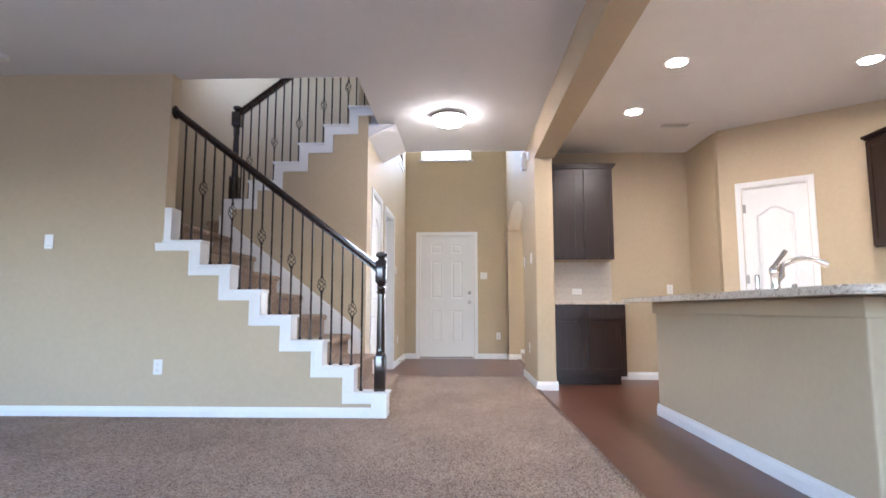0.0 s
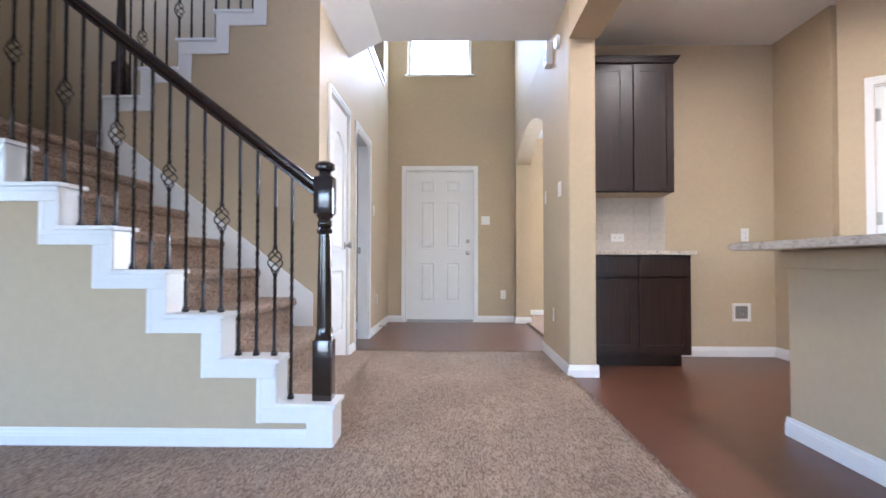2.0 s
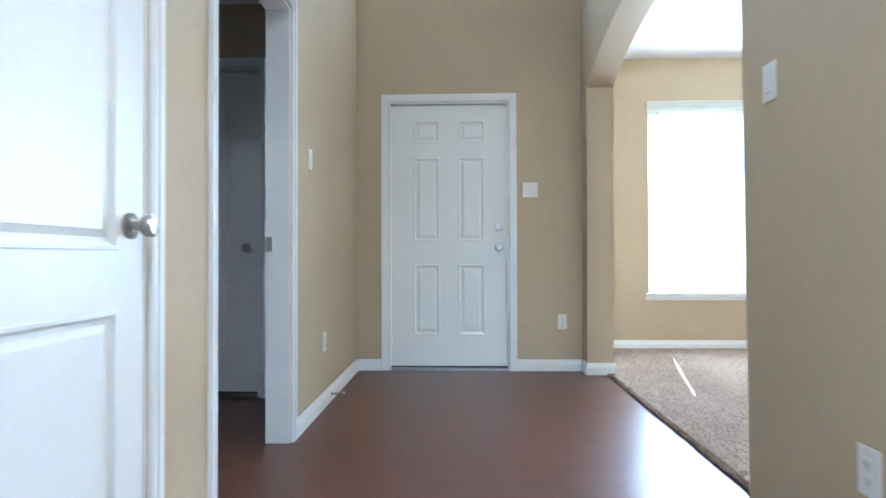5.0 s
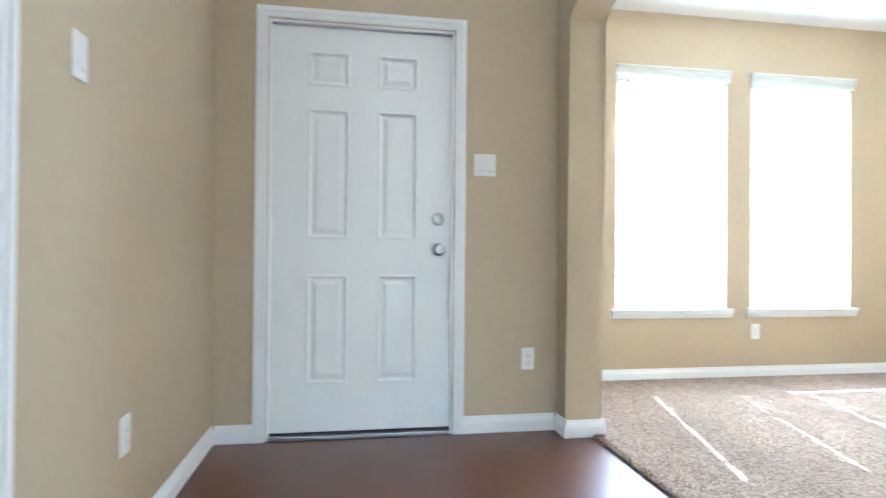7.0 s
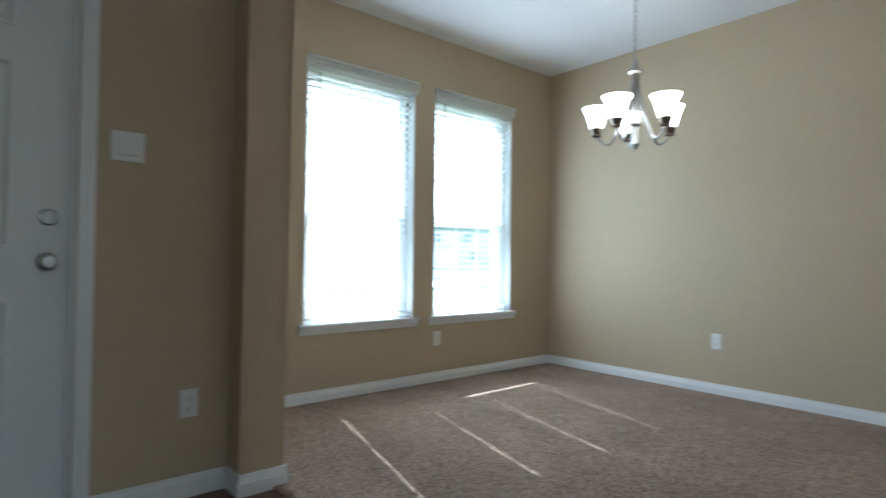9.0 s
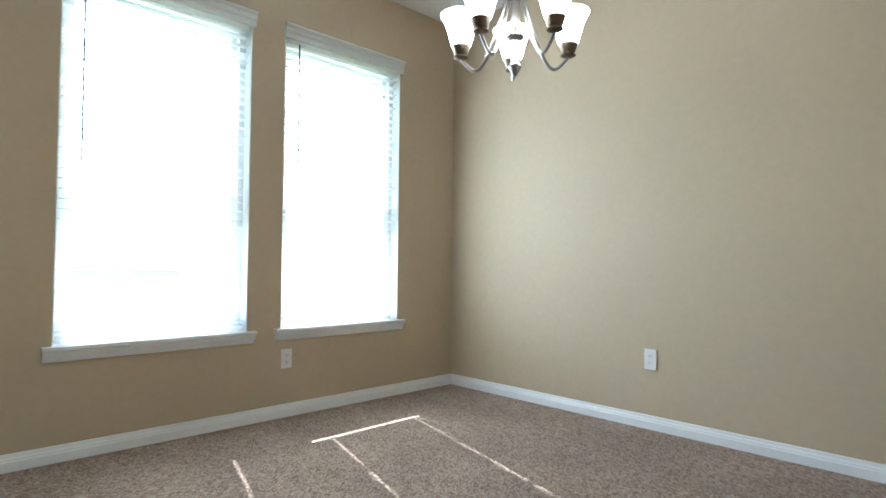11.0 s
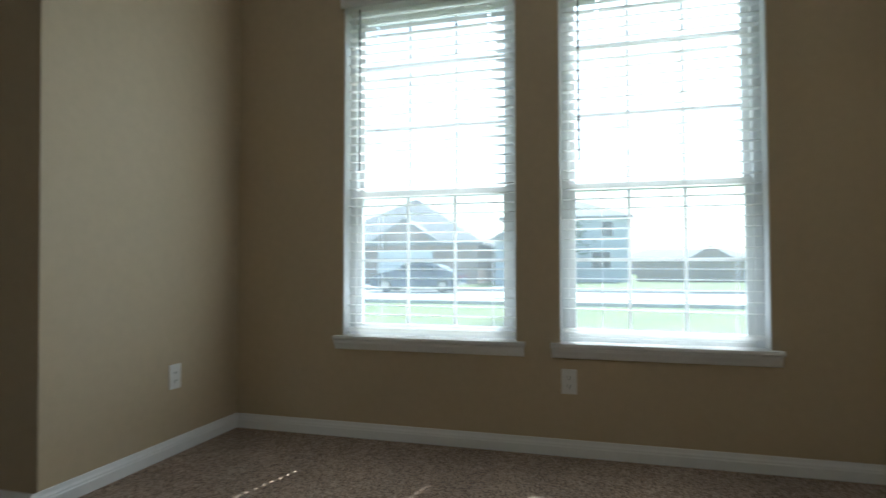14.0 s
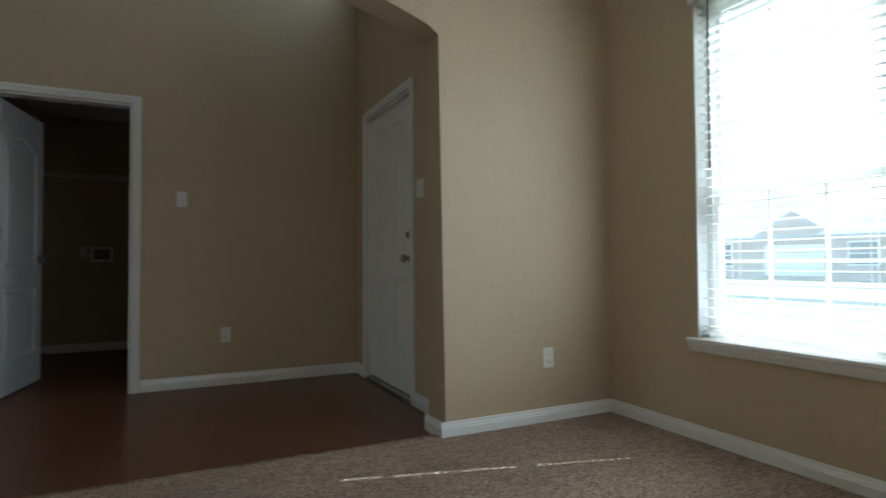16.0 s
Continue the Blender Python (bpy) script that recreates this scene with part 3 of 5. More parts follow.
structure("threshold", box(-0.70, 0.21, FY - 0.012, FY + 0.16, 0.001, 0.022, 0.004), NICKEL, "brushed aluminium door threshold", "threshold")
structure("door_sweep", box(-0.70, 0.21, FY + 0.03, FY + 0.066, 0.0225, 0.0315), DARK, "black rubber door sweep", "sweep")
# unseen dark sheet added to close the opening behind the entry door
structure("entry_door_backing", box(-1.2, 0.78, FY + 0.185, FY + 0.25, 0, 2.5), DARK, "unseen dark sheet closing off the back of the entry door", "wall")

# closet door, shut
two = lambda w: [(0.115, w - 0.115, 0.24, 0.745), (0.115, w - 0.115, 0.90, 1.86)]
turn_left = Matrix.Translation((LX - 0.006, 5.9765, 0.014)) @ Matrix.Rotation(radians(90), 4, "Z")
build_door("door_2", "white two-panel arch-top closet door, closed", 0.66, 2.06, two(0.66), turn_left, arch=0.075, knob=(0.60, 0.955))
casing(lambda u, v, n: (LX + n, 5.967 + u, v), 0.678, 2.09)
jamb(lambda u, v, n: (LX - 0.002 - n, 5.967 + u, v), 0.678, 2.09, 0.116, 0.008)
# laundry door, swung open into the room
hinge = Matrix.Translation((LX - 0.105, 7.062, 0.014)) @ Matrix.Rotation(radians(171), 4, "Z")
build_door("door_3", "white two-panel arch-top laundry door, standing open", 0.76, 2.06, two(0.76), hinge, arch=0.075, knob=(0.70, 0.955))
casing(lambda u, v, n: (LX + n, 7.045 + u, v), 0.815, 2.09)
jamb(lambda u, v, n: (LX - 0.002 - n, 7.045 + u, v), 0.815, 2.09, 0.116)
bm = box(LX - 0.116, LX - 0.086, 7.8455, 7.8478, 0.915, 0.985)
structure("strike_plate", bm, NICKEL, "nickel strike plate on the door jamb", "strike")
# garage door at the end of the laundry room
build_door("door_5", "white two-panel steel garage door, closed", 0.91, 2.035, [(0.195, 0.715, 0.25, 0.71), (0.195, 0.715, 0.865, 1.86)], pose(-2.345, 8.722, 0.034), knob=(0.845, 0.915), thick=0.04)
casing(lambda u, v, n: (-2.357 + u, 8.7 - n, v), 0.934, 2.095, width=0.06)
jamb(lambda u, v, n: (-2.357 + u, 8.702 + n, v), 0.934, 2.095, 0.116)
structure("threshold", box(-2.343, -1.437, 8.688, 8.816, 0.001, 0.024, 0.004), NICKEL, "brushed aluminium door threshold", "threshold")
structure("door_sweep", box(-2.343, -1.437, 8.726, 8.758, 0.0245, 0.0335), DARK, "black rubber door sweep", "sweep")
# another unseen dark sheet, closing the opening behind the laundry's end door
structure("laundry_door_backing", box(LB, LX - 0.12, 8.825, 8.88, 0, 2.5), DARK, "unseen dark sheet closing off the back of the laundry door", "wall")
# pantry door
m = Matrix((( PD.x, -PN.x, 0, 0), (PD.y, -PN.y, 0, 0), (0, 0, 1, 0), (0, 0, 0, 1)))
m = Matrix.Translation(pantry(0.224, 0.014, -0.006)) @ m
build_door("door_4", "white two-panel arch-top pantry door, closed", 0.567, 2.06, two(0.567), m, arch=0.075, knob=(0.51, 0.955))
casing(lambda u, v, n: pantry(0.215 + u, v, n), 0.585, 2.09)
jamb(lambda u, v, n: pantry(0.215 + u, v, -0.002 - n), 0.585, 2.09, 0.105, 0.008)


# ---- dining room windows ----
def build_window(name, x0, x1, z0, z1, y, meet, label):
    """A single-hung vinyl window in its opening, with stool and apron."""
    w = tagged(new(name), label, "window", kind="structure")
    w.location = ((x0 + x1) / 2, y, z0)
    bpy.context.view_layer.update()

    def piece(n, bm, mat=VINYL, lab="", under=None):
        for v in bm.verts:
            v.co -= Vector(w.location)
        return part(n, bm, mat, under or w, lab)

    f = 0.042
    bm = bmesh.new()
    for a in ((x0, x0 + f, z0, z1), (x1 - f, x1, z0, z1), (x0 + f, x1 - f, z0, z0 + f), (x0 + f, x1 - f, z1 - f, z1)):
        slab(bm, a[0], a[1], y + 0.075, y + 0.155, a[2], a[3], 0.003)
    piece("window_frame", bm)
    for n, zb, zt, yy in (("lower_sash", z0 + f, meet + 0.018, y + 0.082), ("upper_sash", meet - 0.018, z1 - f, y + 0.112)):
        bm = bmesh.new()
        s = 0.032
        for a in ((x0 + f, x0 + f + s, zb, zt), (x1 - f - s, x1 - f, zb, zt), (x0 + f + s, x1 - f - s, zb, zb + s), (x0 + f + s, x1 - f - s, zt - s, zt)):
            slab(bm, a[0], a[1], yy, yy + 0.028, a[2], a[3], 0.003)
        sash = piece(n, bm)
        bars = []
        iw = x1 - x0 - 2 * (f + s)
        for k in (1, 2):
            xm = x0 + f + s + iw * k / 3
            bars.append((xm - 0.008, xm + 0.008, zb + s, zt - s))
        rows = (0.5,) if n == "lower_sash" else (0.37, 0.74)
        for r in rows:
            zm = zb + s + (zt - zb - 2 * s) * r
            bars.append((x0 + f + s, x1 - f - s, zm - 0.008, zm + 0.008))
        for i, a in enumerate(bars):
            dy = 0.0 if i < 2 else 0.001
            piece("muntin", box(a[0], a[1], yy + 0.011 - dy, yy + 0.017 + dy, a[2], a[3]), VINYL, "", None)
        g = piece("pane", box(x0 + f + s, x1 - f - s, yy + 0.019, yy + 0.022, zb + s, zt - s), GLASS, "clear window glass")
        g.visible_shadow = False
    piece("insect_screen", box(x0 + f, x1 - f, y + 0.141, y + 0.142, z0 + f, meet - 0.019), MESHING, "grey insect screen outside the lower sash")
    bm = bmesh.new()
    prism(bm, [(-0.042, 0.0), (-0.042, -0.014), (-0.038, -0.02), (-0.03, -0.022), (0.074, -0.022), (0.074, 0.0)], lambda u, v, d: (x0 - 0.04 + d, y + u, z0 + 0.024 + v - 0.002), x1 - x0 + 0.08)
    piece("window_sill", bm, TRIM, "white painted window stool")
    bm = bmesh.new()
    prism(bm, [(-0.002, 0), (-0.034, 0), (-0.031, -0.014), (-0.022, -0.03), (-0.018, -0.040), (-0.012, -0.047), (-0.002, -0.047)], lambda u, v, d: (x0 - 0.036 + d, y + u, z0 - 0.0005 + v), x1 - x0 + 0.072)
    piece("apron", bm, TRIM, "white moulded apron under the sill")
    bm = bmesh.new()
    for a in ((x0, x0 + 0.006, z0, z1), (x1 - 0.006, x1, z0, z1)):
        slab(bm, a[0] + 0.0005, a[1], y + 0.001, y + 0.0745, a[2] + 0.024, a[3])
    piece("reveal", bm, TRIM)
    return w


def slat_mesh(width, holes):
    """A slightly crowned blind slat with small cord holes."""
    bm = bmesh.new()
    d, t, hx, hy = 0.05, 0.0022, 0.0075, 0.0108
    xs = [-width / 2]
    for h in holes:
        xs += [h - hx, h + hx]
    xs.append(width / 2)
    ys = (-d / 2, -hy, hy, d / 2)
    crown = {ys[0]: 0.0, ys[1]: 0.0012, ys[2]: 0.0012, ys[3]: 0.0}
    grid = {}
    for s in (0, 1):
        for i, x in enumerate(xs):
            for j, yy in enumerate(ys):
                grid[s, i, j] = bm.verts.new((x, yy, crown[yy] + s * t))
    for i in range(len(xs) - 1):
        for j in range(3):
            hole = i % 2 == 1 and j == 1
            if not hole:
                for s in (0, 1):
                    bm.faces.new([grid[s, a, b] for a, b in ((i, j), (i + 1, j), (i + 1, j + 1), (i, j + 1))])
            else:
                for (a, b), (c, e) in (((i, j), (i + 1, j)), ((i + 1, j), (i + 1, j + 1)), ((i + 1, j + 1), (i, j + 1)), ((i, j + 1), (i, j))):
                    bm.faces.new((grid[0, a, b], grid[0, c, e], grid[1, c, e], grid[1, a, b]))
    for i in range(len(xs) - 1):
        for j in (0, 3):
            bm.faces.new((grid[0, i, j], grid[0, i + 1, j], grid[1, i + 1, j], grid[1, i, j]))
    for j in range(3):
        for i in (0, len(xs) - 1):
            bm.faces.new((grid[0, i, j], grid[0, i, j + 1], grid[1, i, j + 1], grid[1, i, j]))
    return bm


def build_blind(x0, x1, z0, z1, y, bottom, sag, label, first=0.03):
    """Two-inch horizontal blind, lowered, slats open; sag: how far its lowest slats bow and hang askew."""
    width = x1 - x0 - 0.022
    holes = (-width / 2 + 0.163, width / 2 - 0.12)
    b = thing("venetian_blind", label, "blind", ((x0 + x1) / 2, y, z0))
    bm = bmesh.new()
    prism(bm, [(0, 0), (-0.012, 0.004), (-0.014, 0.03), (-0.022, 0.042), (-0.024, 0.062), (-0.034, 0.072), (-0.034, 0.084), (0, 0.084)], lambda u, v, d: (-width / 2 - 0.028 + d, u - 0.048, z1 - z0 - 0.030 + v), width + 0.056)
    part("valance", bm, BLIND, b, "white moulded blind valance")
    part("headrail", box(-width / 2, width / 2, -0.028, 0.028, z1 - z0 - 0.05, z1 - z0 - 0.004, 0.002), BLIND, b)
    mesh = None
    gap = 0.0472
    n = int((z1 - 0.03 - bottom - first) / gap)
    for i in range(n):
        z = bottom + first + gap * i
        low = max(0.0, 1 - i / 5)
        if mesh is None:
            s = part("slat", slat_mesh(width, holes), BLIND, b)
            mesh = s.data
        else:
            s = new("slat", mesh)
            s.parent = b
        s.location = (random.uniform(-0.001, 0.001), 0, z - z0 - sag * low * 0.3)
        s.rotation_euler = (radians(random.uniform(-0.7, 0.7)), radians(random.uniform(-0.12, 0.12) + sag * low * 55), 0)
    rail = part("bottom_rail", box(-width / 2, width / 2, -0.026, 0.026, -0.010, 0.010, 0.003), BLIND, b)
    rail.location, rail.rotation_euler = (0, 0, bottom - z0 - sag * 0.3), (0, radians(sag * 55), 0)
    for hx in holes:
        bm = bmesh.new()
        for yy in (-0.0265, 0.0265):
            tube(bm, [(hx + 0.016, yy, bottom - z0 - 0.01), (hx + 0.016, yy, z1 - z0 - 0.05)], 0.0009, 5)
        part("ladder_cord", bm, BLIND, b)
    bm = tube(bmesh.new(), [(-width / 2 + 0.075, -0.042, z1 - z0 - 0.045), (-width / 2 + 0.077, -0.045, z1 - z0 - 0.9)], 0.0045, 6)
    part("tilt_wand", bm, IRON, b, "thin grey tilt wand")
    return b


WINS = ((1.622, 2.533), (2.735, 3.624))
for i, (a, b) in enumerate(WINS):
    build_window("window_%d" % (i + 1), a, b, 0.513, 2.29, WY, 1.277, "white vinyl single-hung dining room window with a grid")
build_blind(1.628, 2.527, 0.537, 2.29, WY + 0.036, 0.565, 0.0, "white horizontal blind lowered with open slats")
build_blind(2.742, 3.617, 0.537, 2.29, WY + 0.036, 0.590, 0.014, "white horizontal blind with its lowest slats hanging askew", 0.102)

# high window over the front door
w = tagged(new("window_3"), "fixed high window over the entry door", "window", kind="structure")
bm = bmesh.new()
for a in ((-0.695, -0.65, 3.43, 4.35), (0.145, 0.19, 3.43, 4.35), (-0.65, 0.145, 3.43, 3.475), (-0.65, 0.145, 4.305, 4.35)):
    slab(bm, a[0], a[1], FY + 0.09, FY + 0.16, a[2], a[3], 0.004)
part("window_frame", bm, VINYL, w)
g = part("pane", box(-0.65, 0.145, FY + 0.12, FY + 0.124, 3.475, 4.305), GLASS, w, "clear window glass")
g.visible_shadow = False
part("window_sill", box(-0.735, 0.23, FY - 0.03, FY + 0.088, 3.408, 3.4295, 0.004), TRIM, w, "white painted sill")
# half-wall cap of the upper hall's opening
structure("trim_hall_opening", box(LX - 0.14, LX + 0.03, 7.33, 9.04, 3.165, 3.192, 0.004), TRIM, "white ledge of the upper hall opening", "trim")
bm = bmesh.new()
slab(bm, LX - 0.128, LX + 0.008, 9.0205, 9.07, 3.193, 4.9, 0.002)
slab(bm, LX + 0.001, LX + 0.014, 7.33, 9.04, 3.10, 3.1645, 0.003)
structure("trim_hall_opening", bm, TRIM, "white casing of the upper hall opening", "trim")


# ---- stairs ----
stairs = thing("staircase", "U-shaped staircase carpeted in brown with white stepped stringer caps", "staircase", (-1.5, 5.0, 0))
SO = Vector(stairs.location)


def stair_part(name, bm, mat, label="", smooth=False):
    for v in bm.verts:
        v.co -= SO
    return part(name, bm, mat, stairs, label, smooth)


def step_mesh(xn, x1, y0, y1, z0, z1):
    """A carpeted step with a rounded, padded nose at xn; it runs to x1."""
    bm = bmesh.new()
    d = 1 if x1 < xn else -1
    prof = [(xn - d * 0.025, z0), (xn - d * 0.025, z1 - 0.06), (xn - d * 0.006, z1 - 0.052), (xn, z1 - 0.04), (xn + d * 0.002, z1 - 0.025), (xn - d * 0.004, z1 - 0.010), (xn - d * 0.018, z1 - 0.002), (xn - d * 0.035, z1), (x1, z1), (x1, z0)]
    return prism(bm, prof, lambda u, v, w: (u, y0 + w, v), y1 - y0)


NOSE = X1 - 0.06
for k in range(1, 8):
    xn = NOSE - RUN * (k - 1)
    stair_part("tread", step_mesh(xn, xn - RUN - 0.03, SY + 0.152, TY - 0.001, max(0.001, RISE1 * (k - 1) - 0.02), RISE1 * k), CARPET, "", True)
LAND = RISE1 * 8
stair_part("landing", step_mesh(NOSE - RUN * 7, -3.6, SY + 0.152, 6.72, LAND - 0.22, LAND), CARPET, "carpeted landing", True)
for k in range(1, 9):
    xn = -2.70 + RUN2 * (k - 1)
    stair_part("tread", step_mesh(xn, min(xn + RUN2 + 0.03, LX - 0.13), TY + 0.122, 6.72, LAND + RISE2 * (k - 1) - 0.02, LAND + RISE2 * k), CARPET, "", True)
# stepped white caps with moulded bands on the outer face
for k in range(7):
    xr, z = X1 - RUN * k, Z1 + RISE1 * k
    xl = X1 - 0.03 - RUN * (k + 1) if k < 6 else -2.36
    stair_part("stringer_cap", box(xl + 0.001, xr, SY - 0.028, SY + 0.172, z - 0.02, z, 0.004), TRIM)
    band = bmesh.new()
    slab(band, xl - 0.075 if k < 6 else -2.42, xr - 0.022, SY - 0.012, SY - 0.0005, z - 0.085, z - 0.0205, 0.002)
    slab(band, xl - 0.075 if k < 6 else -2.42, xr - 0.018, SY - 0.018, SY - 0.0125, z - 0.04, z - 0.021, 0.002)
    slab(band, xr - 0.105, xr - 0.022, SY - 0.0125, SY - 0.0007, (z - RISE1 - 0.085) if k else 0.001, z - 0.0855, 0.002)
    slab(band, xr - 0.105, xr - 0.085, SY - 0.017, SY - 0.013, (z - RISE1 - 0.085) if k else 0.09, z - 0.0855, 0.001)
    stair_part("stringer_band", band, TRIM)
    stair_part("riser_block", box(xr - 0.029, xr - 0.018, SY - 0.012, SY + 0.15, (z - RISE1 + 0.0005) if k else 0.001, z - 0.0205), TRIM)
stair_part("plinth", box(X1 - 0.13, X1 - 0.012, SY - 0.022, SY + 0.16, 0.0145, Z1 - 0.0205, 0.003), TRIM, "white plinth under the newel post")
stair_part("end_board", box(-2.359, -2.30, SY - 0.01, SY + 0.14, Z1 + RISE1 * 6 + 0.0005, 1.64, 0.004), TRIM)
# sloping skirt board along the inner wall
sl = RISE1 / RUN
bm = prism(bmesh.new(), [(-1.0, 0.2), (-1.0, 0.612), (-2.5, 0.612 + 1.5 * sl), (-2.5, 0.2 + 1.3 * sl)], lambda u, v, w: (u, TY - 0.013 + w, v), 0.0125)
stair_part("skirt_board", bm, TRIM, "white sloping skirt board")
for k in range(6):
    xl, z = X2 + RUN2 * k, Z2 + RISE2 * k
    xr = X2 + RUN2 * (k + 1)
    stair_part("stringer_cap", box(xl - 0.02, xr - 0.001 + (0.0 if k < 5 else 0.12), TY - 0.028, TY + 0.14, z - 0.02, z, 0.004), TRIM)
    band = bmesh.new()
    slab(band, xl - 0.0, xr + 0.085, TY - 0.012, TY - 0.0005, z - 0.105, z - 0.0205, 0.002)
    slab(band, xl - 0.0, xl + 0.085, TY - 0.0125, TY - 0.0007, z - RISE2 - (0.105 if k else 0.2), z - 0.1055, 0.002)
    stair_part("stringer_band", band, TRIM)
    stair_part("riser_block", box(xl - 0.006, xl + 0.004, TY - 0.013, TY + 0.13, z - RISE2 - (0 if k else 0.2) + 0.0005, z - 0.0205), TRIM)


def baluster_mesh(h, basket):
    """A square iron bar with a twisted length; at the basket the bar gives way to four bowed strands."""
    bm = bmesh.new()
    half = 0.0065
    zb = 0.43

    def bar(z0, z1, twist):
        n = 24 if twist else 1
        last = None
        for i in range(n + 1):
            z = z0 + (z1 - z0) * i / n
            a = twist * i / n + math.pi / 4
            ring = [bm.verts.new((half * 1.35 * math.cos(a + q * math.pi / 2), half * 1.35 * math.sin(a + q * math.pi / 2), z)) for q in range(4)]
            if last:
                for q in range(4):
                    bm.faces.new((last[q], last[(q + 1) % 4], ring[(q + 1) % 4], ring[q]))
            last = ring

    if basket:
        bar(0, 0.16, 0), bar(0.16, zb - 0.055, 12.6)
    else:
        bar(0, 0.14, 0), bar(0.14, h - 0.2, 25.2), bar(h - 0.2, h, 0)
    return bm


def upper_bar_mesh(h):
    """The bar above a basket."""
    bm = bmesh.new()
    last = None
    for i in range(26):
        z = 0.485 + (h - 0.685) * i / 24 if i < 25 else h
        a = math.pi / 4 + 12.6 * min(i, 24) / 24
        ring = [bm.verts.new((0.0088 * math.cos(a + q * math.pi / 2), 0.0088 * math.sin(a + q * math.pi / 2), z)) for q in range(4)]
        if last:
            for q in range(4):
                bm.faces.new((last[q], last[(q + 1) % 4], ring[(q + 1) % 4], ring[q]))
        last = ring
    return bm


def basket_mesh():
    bm = bmesh.new()
    for q in range(4):
        pts = []
        for i in range(13):
            s = i / 12
            a = q * math.pi / 2 + s * math.pi * 1.5
            r = 0.004 + 0.030 * math.sin(math.pi * s)
            pts.append((r * math.cos(a), r * math.sin(a), 0.43 - 0.06 + 0.12 * s))
        tube(bm, pts, 0.0034, 5)
    for z in (0.368, 0.492):
        lathe(bm, [(0.009, z - 0.008), (0.0115, z), (0.009, z + 0.008)], 8)
    return bm


def shoe_mesh():
    return slab(slab(bmesh.new(), -0.013, 0.013, -0.013, 0.013, 0.0, 0.016, 0.004), -0.010, 0.010, -0.010, 0.010, 0.016, 0.026, 0.003)


def newel_mesh(h, low, high):
    """A lacquered post: square foot, turned shaft, square head block and a turned cap."""
    bm = bmesh.new()
    s = 0.043
    slab(bm, -s, s, -s, s, 0, low, 0.004)
    rings = [(s * 0.98, low), (s * 0.9, low + 0.014), (0.0345, low + 0.022), (0.0335, low + 0.06), (0.0315, (low + high) / 2), (0.0275, high - 0.115),
             (0.027, high - 0.092), (0.035, high - 0.086), (0.037, high - 0.074), (0.028, high - 0.062), (0.0335, high - 0.05), (0.035, high - 0.04), (0.028, high - 0.024), (0.036, high - 0.012), (s * 0.96, high)]
    lathe(bm, rings, 20)
    slab(bm, -s, s, -s, s, high, h - 0.075, 0.004)
    lathe(bm, [(s * 0.8, h - 0.075), (s * 0.7, h - 0.068), (0.026, h - 0.055), (0.028, h - 0.05), (0.044, h - 0.042), (0.047, h - 0.03), (0.044, h - 0.016), (0.025, h - 0.004), (0.006, h)], 20)
    return bm


def rail_mesh(a, b):
    """A moulded handrail from a to b (x and z change)."""
    prof = [(-0.030, -0.024), (-0.030, -0.012), (-0.022, -0.004), (-0.030, 0.010), (-0.030, 0.022), (-0.020, 0.032), (0.0, 0.036), (0.020, 0.032), (0.030, 0.022), (0.030, 0.010), (0.022, -0.004), (0.030, -0.012), (0.030, -0.024)]
    d = Vector(b) - Vector(a)
    return prism(bmesh.new(), prof, lambda u, v, w: Vector(a) + Vector((0, u * 1.1, v * 1.25)) + d * w, 1.0)


def build_railing(label, yc, newel_x, newel_z, newel_h, blocks, rail_a, rail_b, spots):
    """Newel, handrail and balusters; spots: (x, foot height, whether it has a basket)."""
    r = thing("stair_railing", label, "railing", (newel_x, yc, newel_z))
    o = Vector(r.location)
    part("newel_post", newel_mesh(newel_h, *blocks), NEWELWOOD, r, "glossy dark lacquered newel post", True)
    part("handrail", rail_mesh(Vector(rail_a) - o, Vector(rail_b) - o), RAILWOOD, r, "dark stained moulded handrail")
    shared, shoe, cage = {}, None, None
    slope = (rail_b[2] - rail_a[2]) / (rail_b[0] - rail_a[0])
    for x, z, basket in spots:
        h = round(rail_a[2] + slope * (x - rail_a[0]) - 0.022 - z, 2)
        key = (h, basket)
        if key not in shared:
            ob = part("baluster", baluster_mesh(h, basket), IRON, r, "twisted black iron baluster")
            shared[key] = ob.data
        else:
            ob = new("baluster", shared[key])
            ob.parent = r
            ob["label"] = "twisted black iron baluster"
        ob.location = Vector((x, yc, z)) - o
        if shoe is None:
            sh = part("shoe", shoe_mesh(), IRON, ob)
            shoe = sh.data
        else:
            sh = new("shoe", shoe)
            sh.parent = ob
        if basket:
            if cage is None:
                c = part("basket", basket_mesh(), IRON, ob, "", True)
                cage = c.data
            else:
                c = new("basket", cage)
                c.parent = ob
            if ("up", h) not in shared:
                u = part("upper_bar", upper_bar_mesh(h), IRON, ob)
                shared["up", h] = u.data
            else:
                u = new("upper_bar", shared["up", h])
                u.parent = ob
    return r


spots = [(X1 - 0.225, Z1, False)]
for k in range(1, 7):
    for j in range(3):
        spots.append((X1 - RUN * k - 0.055 - 0.0824 * j, Z1 + RISE1 * k, j == 0))
YC = SY + 0.072
low_rail = build_railing("dark wood and black iron railing of the lower stair flight", YC, X1 - 0.075, Z1, 1.085, (0.27, 0.84), (X1 - 0.115, YC, 1.155), (-2.352, YC, 2.452), spots)
bm = lathe(bmesh.new(), [(0.055, 0), (0.055, 0.012), (0.04, 0.02), (0.035, 0.026)], 20, (-2.359 - low_rail.location.x, 0, 2.452 - low_rail.location.z), "X")
part("rosette", bm, RAILWOOD, low_rail, "round wooden wall rosette", True)
spots = []
